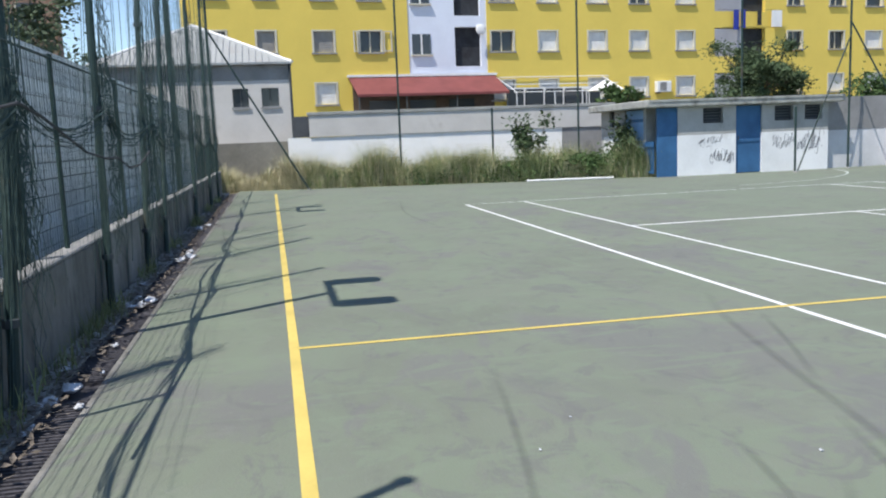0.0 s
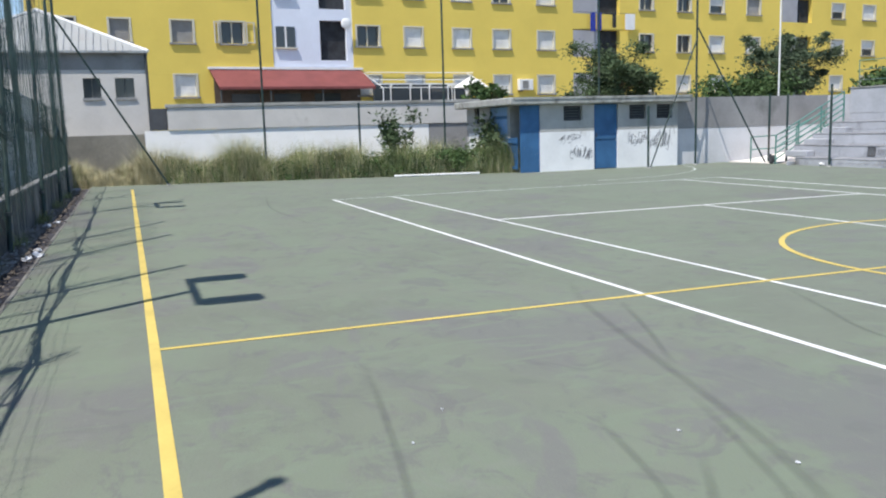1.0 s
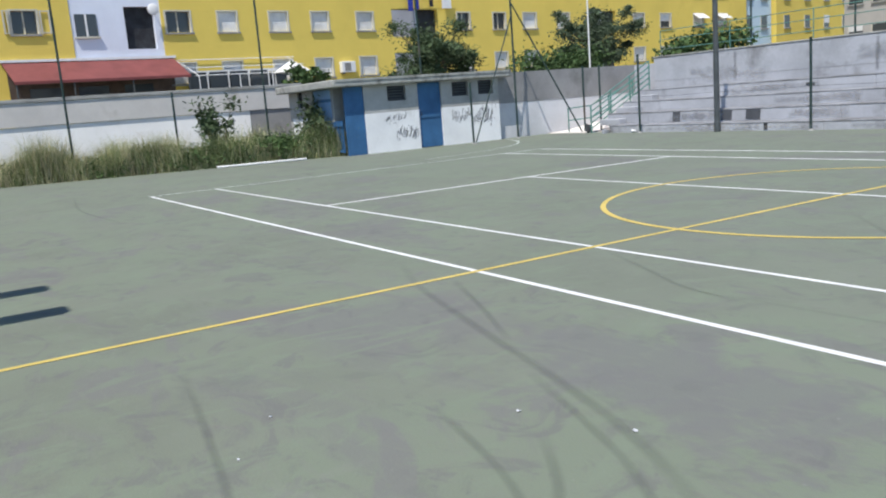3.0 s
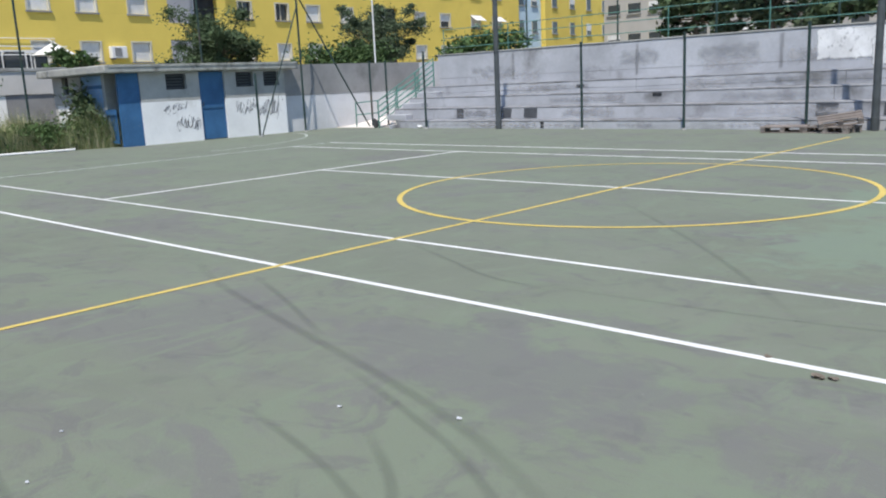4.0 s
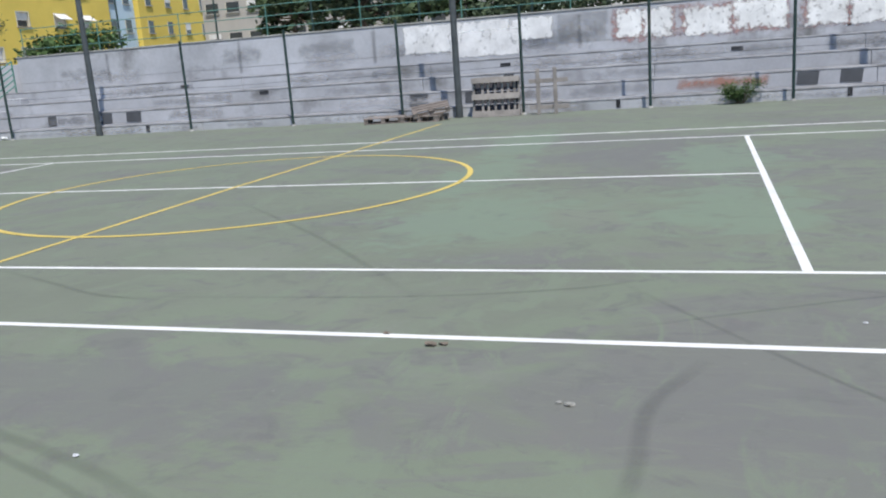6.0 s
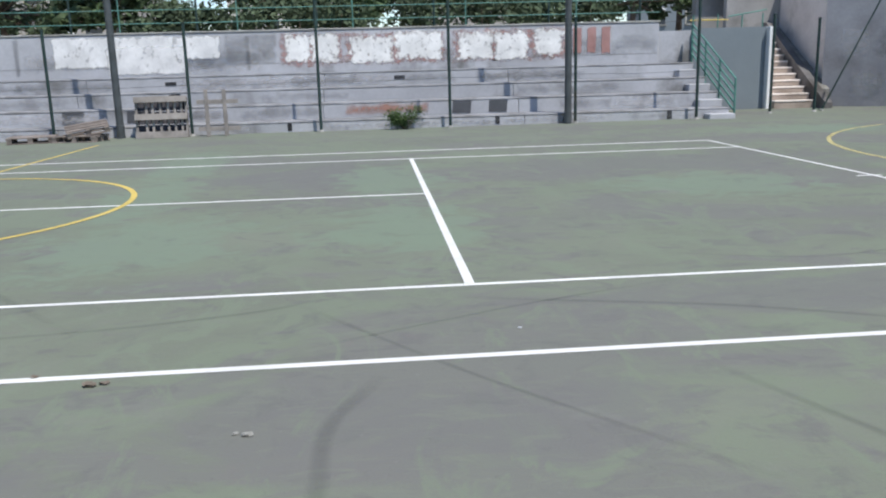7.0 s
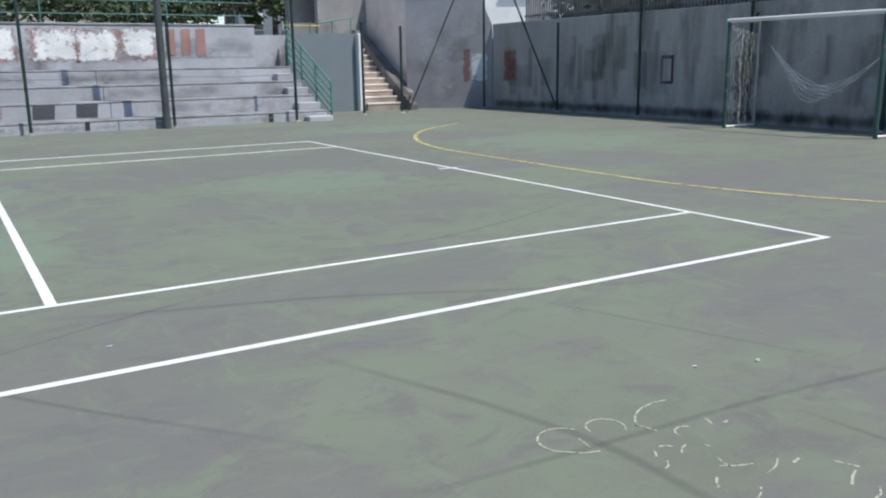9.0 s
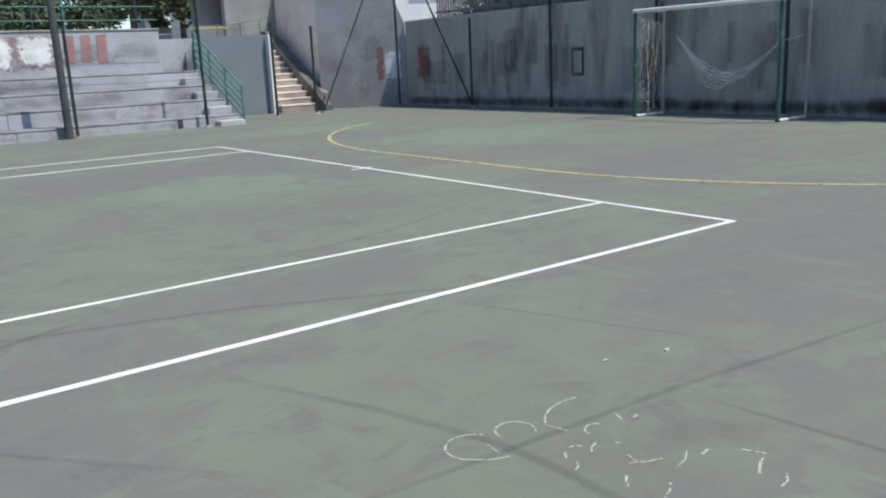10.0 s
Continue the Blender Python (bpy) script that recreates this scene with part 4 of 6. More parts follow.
def pallet(loc, rot, L=1.2, W=0.8, mt=None, label="weathered wooden pallet lying by the fence", missing=()):
    mt = mt or M_WOOD
    p = thing("wooden_pallet", loc, label, "pallet", "pallets by the fence")
    base = pose(*loc, *rot)
    for i in range(7):
        if i in missing:
            continue
        plank(p, mt, base @ pose(0, -W / 2 + 0.05 + (W - 0.1) * i / 6, 0.122), L, 0.095, 0.022)
    for x in (-L / 2 + 0.06, 0, L / 2 - 0.06):
        plank(p, mt, base @ pose(x, 0, 0.10, 0, 0, 90), W, 0.1, 0.022)
        for y in (-W / 2 + 0.07, 0, W / 2 - 0.07):
            bm = bmesh.new()
            box(bm, x - 0.05, x + 0.05, y - 0.06, y + 0.06, 0.022, 0.10, m=base)
            part("block", bm, mt, p)
    for y in (-W / 2 + 0.05, 0, W / 2 - 0.05):
        plank(p, mt, base @ pose(0, y, 0), L, 0.1, 0.022)
    return p


pallet((-1.5, 15.25, 0), (0, 0, 12), L=0.95, W=0.7)
pallet((-0.45, 15.2, 0), (0, 0, -8), L=1.0, W=0.7, missing=(1, 3, 4), label="broken wooden pallet lying by the fence")
pallet((-0.3, 15.25, 0.2), (12, -8, 20), L=0.9, W=0.6, missing=(0, 2, 5), label="broken wooden pallet on top of another")


def standing_pallet():
    p = thing("wooden_pallet", (1.25, 15.45, 0), "weathered wooden pallet standing on edge against the fence", "pallet", "pallets by the fence")
    m = pose(1.25, 15.42, 0, -6, 0, 0)
    for z, h in ((0.0, 0.15), (0.41, 0.14), (0.80, 0.13)):
        boxpart("plank", M_WOODPALE, p, -0.58, 0.58, -0.02, 0.0, z, z + h, m=m, bevel=0.004)
    for x in (-0.58, -0.36, -0.22, -0.05, 0.12, 0.27, 0.42, 0.52):
        boxpart("slat", M_WOODPALE, p, x, x + 0.055, 0.07, 0.09, 0.05, 0.9, m=m, bevel=0.004)
    for x in (-0.58, -0.05, 0.48):
        for z in (0.02, 0.42, 0.81):
            boxpart("block", M_WOOD, p, x, x + 0.1, 0.003, 0.068, z, z + 0.1, m=m)
    # Near-black backing puts the gaps' darkness into colour.
    for k in range(3):
        boxpart("back_board", M_RUST, p, -0.57, 0.57, 0.13, 0.15, 0.02 + 0.3 * k, 0.3 + 0.3 * k, m=m, label="near-black backing for the dark gaps between slats")
    return p


standing_pallet()


def wood_frame():
    f = thing("broken_pallet", (2.5, 15.45, 0), "bare pale wooden frame of a broken pallet standing upright", "pallet")
    for x in (2.28, 2.68):
        boxpart("upright", M_WOODPALE, f, x - 0.045, x + 0.045, 15.42, 15.45, 0, 1.05, bevel=0.004)
    for z in (0.12, 0.72):
        boxpart("crosspiece", M_WOODPALE, f, 2.06, 2.98, 15.452, 15.475, z, z + 0.1, bevel=0.004)


wood_frame()


# ---- west side: walls, shed, house ----
def west_wall():
    w = thing("wall_west", (-25.2, 2, 0), "long concrete boundary wall, whitewashed below and grey above", "wall", kind="structure")
    boxpart("lower_wall", M_LIME, w, -25.3, -25.05, -3.6, 7.0, -0.1, 1.71)
    boxpart("lower_wall", M_GREYBAND, w, -25.3, -25.05, 7.02, 9.2, -0.1, 1.71)
    boxpart("upper_wall", M_BEIGE, w, -25.32, -25.0, -2.8, 9.2, 1.72, 2.5)
    boxpart("end_panel", M_GREYBOARD, w, -25.3, -25.04, -3.42, -2.81, 1.72, 2.48, label="dark grey panel closing the wall end")
    boxpart("wall_cap", M_COPING, w, -25.36, -24.96, -2.85, 9.2, 2.505, 2.62, bevel=0.01)
    return w


west_wall()


def west_wall_two():
    w = thing("wall_northwest", (-19.1, 17.5, 0), "wall behind the fence, white below and grey above", "wall", kind="structure")
    boxpart("lower_wall", M_DULLWHITE, w, -18.5, -18.28, 13.62, 23.0, -0.1, 1.24)
    boxpart("upper_wall", M_GREYBAND, w, -18.5, -18.27, 13.62, 23.0, 1.244, 2.32)
    boxpart("return_wall", M_CONCRETE, w, -18.26, -15.95, 20.5, 20.75, -0.1, 2.3)


west_wall_two()


def ramp_rail():
    r = thing("ramp_railing", (-15.5, 16.6, 0), "grey-green pipe railing along the access ramp", "railing")
    pts = [(-17.3, 16.15, 0.0), (-16.7, 16.7, 0.05), (-16.4, 17.3, 0.35), (-16.3, 18.4, 0.8)]
    for a in pts:
        rodpart("post", M_RAILGREEN, r, (a[0], a[1], 0), (a[0], a[1], a[2] + 0.9), 0.025)
    for a, b in zip(pts, pts[1:]):
        for z in (0.45, 0.88):
            rodpart("rail", M_RAILGREEN, r, (a[0], a[1], a[2] + z), (b[0], b[1], b[2] + z), 0.02)


ramp_rail()
one("ramp", lambda bm: prism(bm, [(16.0, -0.02), (20.4, -0.02), (20.4, 0.5), (16.8, 0.06), (16.0, 0.03)], -18.25, -16.1, "x"), M_STAIR, "pale concrete access ramp", "ramp", "structure")


def shed():
    s = thing("shed", (-20.5, 11, 0), "low white changing-room shed with blue doors and a flat roof", "shed", kind="")
    X = -18.0
    WHITE_H = 1.28

    def panel(y0, y1, z0, z1, mt, name="wall"):
        boxpart(name, mt, s, X - 0.2, X, y0, y1, z0, z1)
    for y0, y1 in ((8.3, 10.3), (11.22, 13.6)):
        panel(y0, y1, -0.05, WHITE_H, M_WHITEWASH)
    # the grey upper band with its small openings; eave shade is in its grey
    zs = (1.63, 2.1)
    segs = [(8.3, 9.16, None), (9.16, 9.86, 1), (9.86, 10.3, None), (11.22, 11.66, None), (11.66, 12.33, 1), (12.33, 12.74, None), (12.74, 13.38, 1), (13.38, 13.6, None)]
    for y0, y1, hole in segs:
        if hole:
            panel(y0, y1, WHITE_H + 0.004, zs[0], M_BAND)
            panel(y0, y1, zs[1], 2.16, M_BAND)
            w = boxpart("window", M_DARK, s, X - 0.19, X - 0.16, y0, y1, zs[0], zs[1])
            for k in range(5):
                boxpart("louvre", M_GREYMETAL, w, X - 0.12, X - 0.1, y0 + 0.02, y1 - 0.02, zs[0] + 0.03 + k * 0.09, zs[0] + 0.07 + k * 0.09)
        else:
            panel(y0, y1, WHITE_H + 0.004, 2.16, M_BAND)
    d = boxpart("door", M_BLUE, s, X - 0.14, X - 0.08, 10.3, 11.22, 0.02, 2.14)
    boxpart("door_rail", M_BLUE, d, X - 0.079, X - 0.06, 10.36, 11.16, 1.0, 1.1)
    rodpart("door_handle", M_GREYMETAL, d, (X - 0.05, 10.42, 1.05), (X - 0.05, 10.42, 1.2), 0.012)
    # south end with the blue entrance
    R = -22.3
    E_Y = 7.6
    boxpart("wall", M_WHITEWASH, s, R, -20.42, E_Y, E_Y + 0.2, -0.05, WHITE_H)
    boxpart("wall", M_BAND, s, R, -21.75, E_Y, E_Y + 0.2, WHITE_H + 0.004, 2.16)
    boxpart("wall", M_BAND, s, -21.3, -20.42, E_Y, E_Y + 0.2, WHITE_H + 0.004, 2.16)
    boxpart("wall", M_BAND, s, -21.748, -21.302, E_Y, E_Y + 0.2, WHITE_H + 0.004, 1.62)
    boxpart("window", M_DARK, s, -21.75, -21.3, E_Y + 0.1, E_Y + 0.13, 1.62, 2.16)
    e = boxpart("door", M_LIGHTBLUE, s, -20.4, -19.0, E_Y + 0.04, E_Y + 0.1, 0.0, 2.14, label="light blue panelled entrance door")
    for z in (0.35, 1.05, 1.75):
        boxpart("door_rail", M_BLUE, e, -20.34, -19.06, E_Y + 0.02, E_Y + 0.038, z, z + 0.1)
    boxpart("wall", M_BAND, s, -18.98, -18.8, E_Y, 8.298, -0.05, 2.16)
    boxpart("door", M_BLUE, s, -18.1, -18.03, E_Y + 0.02, 8.295, 0.0, 2.15, label="blue painted metal door leaf")
    # slatted blue gate beside the entrance
    g = boxpart("gate", M_BLUE, s, -18.9, -18.16, E_Y - 0.06, E_Y - 0.03, 0.95, 1.03, label="blue slatted metal gate")
    boxpart("gate_rail", M_BLUE, g, -18.9, -18.16, E_Y - 0.06, E_Y - 0.03, 0.12, 0.2)
    for k in range(7):
        boxpart("gate_slat", M_BLUE, g, -18.88 + 0.105 * k, -18.82 + 0.105 * k, E_Y - 0.029, E_Y - 0.01, 0.1, 1.12)
    boxpart("wall", M_WHITEWASH, s, R, -18.21, 13.4, 13.6, -0.05, 2.16)
    boxpart("wall", M_BAND, s, R - 0.2, R - 0.004, E_Y, 13.6, -0.05, 2.16)
    r = boxpart("roof", M_ROOFCONC, s, -22.6, -17.75, 7.15, 14.05, 2.165, 2.4, bevel=0.03)
    boxpart("roof_edge", M_ROOFCONC, r, -17.75, -17.73, 7.25, 14.0, 2.33, 2.4)
    return s


shed()


def scrawl(name, x, y0, y1, z0, z1, seed, label, nlet=6):
    """Unreadable sprayed strokes: a row of short bars."""
    rng = random.Random(seed)
    bm = bmesh.new()
    for i in range(nlet):
        cy = y0 + (y1 - y0) * (i + 0.5) / nlet
        w = (y1 - y0) / nlet
        for _ in range(2):
            oy, oz = cy + rng.uniform(-w, w) * 0.3, z0 + rng.uniform(0.25, 0.75) * (z1 - z0)
            ry, rz = w * rng.uniform(0.35, 0.8), (z1 - z0) * rng.uniform(0.15, 0.5)
            a0, span = rng.uniform(0, 6.28), rng.choice((1.8, 3.2, 4.8, 5.8))
            prev = None
            for k in range(13):
                g = a0 + span * k / 12
                y, z = oy + ry * math.cos(g), oz + rz * math.sin(g * (1.0 if _ else 1.3))
                pair = (bm.verts.new((x, y - 0.008, z + 0.006)), bm.verts.new((x, y + 0.008, z - 0.006)))
                if prev:
                    bm.faces.new((prev[0], prev[1], pair[1], pair[0]))
                prev = pair
    bmesh.ops.recalc_face_normals(bm, faces=bm.faces)
    return tagged(part(name, bm, worn("spray_" + name, (0.20, 0.20, 0.215), 0.66, 8)), label, "wall scrawl", "", "structure")


scrawl("sprayed_scrawl", -17.993, 9.05, 9.75, 0.85, 1.2, 1, "dark sprayed scrawl on the white shed wall", 4)
scrawl("sprayed_scrawl", -17.993, 9.4, 10.2, 0.35, 0.75, 2, "dark sprayed scrawl on the white shed wall", 6)
scrawl("sprayed_scrawl", -17.993, 11.6, 12.4, 0.75, 1.15, 3, "dark sprayed scrawl on the white shed wall", 6)
scrawl("sprayed_scrawl", -17.993, 12.5, 13.4, 0.6, 1.25, 4, "dark sprayed scrawl on the white shed wall", 7)


def house():
    h = thing("house", (-31, -6.9, 1.2), "small white house with a grey hipped sheet-metal roof", "house")
    x0, x1, y0, y1 = -35.0, -27.0, -10.6, -3.35
    zb, zm, zt = 1.0, 3.97, 4.62
    ys = [y0, -5.55, -4.95, -4.46, -3.8, y1]
    for i, (a, b) in enumerate(zip(ys, ys[1:])):
        if i in (1, 3):
            boxpart("wall", M_BEIGE, h, x1 - 0.25, x1, a, b, zb, 2.97)
            boxpart("wall", M_BEIGE, h, x1 - 0.25, x1, a, b, 3.68, zm)
            w = boxpart("window", M_GLASS, h, x1 - 0.2, x1 - 0.17, a, b, 2.97, 3.68)
            boxpart("window_sill", M_GREYBAND, w, x1 - 0.05, x1 + 0.06, a - 0.04, b + 0.04, 2.88, 2.966)
            boxpart("window_frame", M_GREYMETAL, w, x1 - 0.165, x1 - 0.14, (a + b) / 2 - 0.02, (a + b) / 2 + 0.02, 2.97, 3.68)
        else:
            boxpart("wall", M_BEIGE, h, x1 - 0.25, x1, a, b, zb, zm)
    boxpart("band", M_GREYBAND, h, x1 - 0.25, x1 + 0.01, y0, y1, zm + 0.003, zt, label="grey painted band under the eaves")
    boxpart("wall", M_BEIGE, h, x0, x1 - 0.26, y1 - 0.25, y1, zb, zt)
    boxpart("wall", M_BEIGE, h, x0, x1 - 0.26, y0, y0 + 0.25, zb, zt)
    boxpart("wall", M_BEIGE, h, x0, x0 + 0.25, y0 + 0.26, y1 - 0.26, zb, zt)
    boxpart("base", M_BAND, h, x1 - 0.25, x1 + 0.05, y0, y1, -0.1, 1.3, label="rough grey base wall")
    bm = bmesh.new()
    o = 0.12
    c = [bm.verts.new(p) for p in ((x1 + o, y0 - o, zt), (x1 + o, y1 + o, zt), (x0 - o, y1 + o, zt), (x0 - o, y0 - o, zt))]
    rg = [bm.verts.new(p) for p in ((-30.8, -7.15, 6.55), (-31.4, -7.0, 6.55))]
    for f in ((c[0], c[1], rg[0]), (c[1], c[2], rg[1], rg[0]), (c[2], c[3], rg[1]), (c[3], c[0], rg[0], rg[1]), (c[3], c[2], c[1], c[0])):
        bm.faces.new(f)
    r = part("roof", bm, M_TIN, h)
    # raised seams on the slope that faces the court
    for i in range(30):
        y = y0 - o + (y1 - y0 + 2 * o) * (i + 0.5) / 30
        t = 1 - abs(y + 7.15) / (3.55 if y > -7.15 else 3.6)
        t = max(0.02, min(1, t))
        rodpart("seam", M_GALV, r, (x1 + o, y, zt + 0.02), (x1 + o + (-30.8 - x1 - o) * t, y, zt + (6.55 - zt) * t + 0.02), 0.018, 5)
    for a, b in ((c_, d_) for c_, d_ in (((x1 + o, y1 + o, zt + 0.02), (-30.8, -7.15, 6.58)), ((x1 + o, y0 - o, zt + 0.02), (-30.8, -7.15, 6.58)))):
        rodpart("ridge_cap", M_WHITE, r, a, b, 0.06, 8, "white ridge capping")
    boxpart("gutter", M_GALV, h, x1 + 0.12, x1 + 0.22, y0 - 0.1, y1 + 0.1, zt - 0.06, zt + 0.02)
    rodpart("downpipe", M_GREYMETAL, h, (x1 + 0.08, y1 + 0.02, 1.2), (x1 + 0.08, y1 + 0.02, zt), 0.05)


house()


# ---- the long yellow apartment building ----
FAC = Matrix.Translation((-45, -4.7, 0)) @ Matrix.Rotation(math.atan2(0.111, 1.0), 4, "Z")
# in these axes x points out towards the court and y runs along the facade
ROWS = (3.78, 6.88, 9.98)


def apartment_building():
    b = thing("apartment_building", (-50, 25, 1.5), "long yellow apartment building with white roller shutters", "building")
    wins = [(-3.1, -1.7, "glass"), (0.0, 1.15, "grey"), (3.35, 4.65, "grey"), (6.2, 7.6, "open"), (14.8, 16.4, "dark"), (18.15, 19.5, "white"), (21.75, 23.15, "white"),
            (24.9, 26.3, "white"), (28.55, 30.0, "white"), (37.8, 39.15, "glass"), (41.55, 42.95, "glass"), (44.9, 46.45, "white"),
            (48.95, 50.5, "white"), (59.1, 60.75, "half"), (63.15, 64.85, "half"), (68.5, 70.2, "awn"), (72.5, 74.2, "awn")]
    ends = (-3.65, 78.0)
    specials = [(9.32, 14.55), (31.65, 35.9), (53.0, 56.6)]
    top = 15.5
    levels = [(z, z + 1.27) for z in ROWS] + [(13.08, 14.35)]
    # bands of wall below, between and above the windows
    def strips(y0, y1):
        z = 1.0
        for a, c in levels:
            yield y0, y1, z, a
            z = c
        yield y0, y1, z, top
    runs = []
    edges = [ends[0]] + [v for s in specials for v in s] + [ends[1]]
    for a, c in zip(edges[::2], edges[1::2]):
        runs.append((a, c))
    for a, c in runs:
        bm = bmesh.new()
        for y0, y1, z0, z1 in strips(a, c):
            box(bm, -0.35, 0, y0, y1, z0, z1, m=FAC)
        inner = sorted(w for w in wins if a <= w[0] < c)
        ys = [a] + [v for w in inner for v in w[:2]] + [c]
        for y0, y1 in zip(ys[::2], ys[1::2]):
            for z0, z1 in levels:
                box(bm, -0.35, 0, y0, y1, z0 + 0.002, z1 - 0.002, m=FAC)
        part("wall", bm, M_YELLOW, b)
    # Solid block behind the windows; the unlit rooms' darkness is its colour.
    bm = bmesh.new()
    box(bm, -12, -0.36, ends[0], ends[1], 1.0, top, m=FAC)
    part("core", bm, M_DARK, b, "solid near-black block in place of unlit rooms")
    boxpart("end_wall", M_YELLOW, b, -12, -0.36, ends[0] - 0.3, ends[0] - 0.004, 1.0, top, m=FAC)
    boxpart("roof", M_ROOFCONC, b, -12.4, 0.5, ends[0] - 0.6, ends[1] + 0.4, top + 0.01, top + 0.3, m=FAC)
    rng = random.Random(12)
    for y0, y1, kind in wins:
        for i, z0 in enumerate(ROWS):
            z1 = z0 + 1.27
            if i == 0 and 5 < y0 < 14:
                continue
            k = kind if i == 1 else "white" if i == 0 else rng.choice(("white", "grey", "glass", kind, "half"))
            if i == 0 and k == "awn":
                k = "glass"
            w = boxpart("window", M_GLASS, b, -0.28, -0.24, y0, y1, z0, z1, m=FAC)
            bm = bmesh.new()
            for d in ((y0 - 0.07, y0 + 0.05, z0 - 0.02, z1 + 0.06), (y1 - 0.05, y1 + 0.07, z0 - 0.02, z1 + 0.06), (y0 + 0.05, y1 - 0.05, z1 - 0.03, z1 + 0.06)):
                box(bm, -0.3, 0.03, d[0], d[1], d[2], d[3], m=FAC)
            part("window_frame", bm, M_FRAME, w)
            boxpart("window_sill", M_GREYBAND, w, -0.1, 0.12, y0 - 0.12, y1 + 0.12, z0 - 0.12, z0 - 0.024, m=FAC)
            if k in ("white", "grey", "half", "awn"):
                mt = M_SHUTTER_GREY if k == "grey" else M_SHUTTER
                zs = z0 + (0.55 if k == "half" else 0.1 if k == "awn" else 0.0)
                bm = bmesh.new()
                nsl = 12
                dz = (z1 - 0.035 - zs) / nsl
                zig = [(-0.17, zs)]
                for s in range(nsl):
                    zig += [(-0.15, zs + dz * s), (-0.13, zs + dz * (s + 0.15)), (-0.13, zs + dz * (s + 0.85))]
                zig += [(-0.15, z1 - 0.035), (-0.17, z1 - 0.035)]
                prism(bm, zig, y0 + 0.06, y1 - 0.06, "y", m=FAC)
                part("shutter", bm, mt, w)
            else:
                boxpart("mullion", M_FRAME, w, -0.235, -0.19, (y0 + y1) / 2 - 0.04, (y0 + y1) / 2 + 0.04, z0, z1 - 0.03, m=FAC)
            if k == "open":
                for ya, yb in ((y0 - 0.39, y0 - 0.1), (y1 + 0.1, y1 + 0.64)):
                    bm = bmesh.new()
                    for z in (z0 + 0.05, z1 - 0.05):
                        box(bm, 0.04, 0.1, ya, yb, z - 0.03, z + 0.03, m=FAC)
                    for y in (ya, yb - 0.08):
                        box(bm, 0.044, 0.104, y, y + 0.08, z0, z1, m=FAC)
                    part("shutter_frame", bm, M_FRAME, w, "folded open shutter frame")
            if k == "awn":
                bm = bmesh.new()
                prism(bm, [(0.02, z1), (0.75, z0 + 0.75), (0.75, z0 + 0.72), (0.02, z1 - 0.05)], y0 - 0.1, y1 + 0.1, "y", m=FAC)
                part("awning", bm, M_WHITE, w, "white window awning")
    # white stair bay with a window, balcony openings and a dish
    y0, y1 = specials[0]
    bay = boxpart("bay", M_BAY, b, -0.35, -0.05, y0 + 0.003, 12.38, 5.3, top, m=FAC, label="white rendered stair bay")
    boxpart("wall", M_BAY, bay, -0.35, -0.05, 14.15, y1 - 0.003, 5.3, top, m=FAC)
    for a, c in ((5.3, 5.95), (8.4, 9.1), (11.5, 12.2), (14.5, top)):
        boxpart("parapet", M_BAY, bay, -0.35, -0.05, 12.383, 14.147, a, c, m=FAC)
    for z in (6.7, 9.8):
        wdw = boxpart("window", M_GLASS, bay, -0.045, 0.0, 9.55, 10.75, z, z + 1.25, m=FAC)
        boxpart("mullion", M_WHITE, wdw, 0.004, 0.03, 10.1, 10.2, z, z + 1.25, m=FAC)
        boxpart("window_sill", M_FRAME, wdw, -0.045, 0.12, 9.45, 10.85, z - 0.1, z - 0.004, m=FAC)
    boxpart("wall", M_YELLOW, b, -0.35, 0, y0 + 0.002, y1 - 0.002, 1.0, 5.28, m=FAC)
    bm = bmesh.new()
    bmesh.ops.create_uvsphere(bm, u_segments=16, v_segments=8, radius=0.34, matrix=FAC @ Matrix.Translation((0.35, 14.0, 8.2)) @ Matrix.Diagonal((0.25, 1, 1, 1)))
    d = part("dish", bm, M_WHITE, b, "white satellite dish")
    rodpart("dish_arm", M_GALV, d, FAC @ Vector((0.3, 14.0, 8.2)), FAC @ Vector((-0.04, 14.2, 8.0)), 0.03)
    # loggias
    for k, (y0, y1) in enumerate(specials[1:]):
        for z in (3.3, 6.4, 9.5):
            lg = boxpart("loggia", M_LOGGIA, b, -1.5, -1.3, y0, y1, z, z + 2.3, m=FAC, label="recessed loggia")
            boxpart("parapet", M_LOGGIA, lg, -0.25, -0.02, y0 + 0.003, (y0 + y1) / 2, z, z + 1.9, m=FAC)
            boxpart("door", M_GLASS, lg, -1.29, -1.25, (y0 + y1) / 2 + 0.2, y1 - 0.4, z + 0.05, z + 2.2, m=FAC)
            boxpart("lintel", M_YELLOW, lg, -0.35, 0, y0 + 0.002, y1 - 0.002, z + 1.95, z + 3.09, m=FAC)
            boxpart("post", M_WHITE, lg, -0.2, -0.1, (y0 + y1) / 2 + 0.06, (y0 + y1) / 2 + 0.14, z, z + 1.94, m=FAC)
    return b


apartment_building()


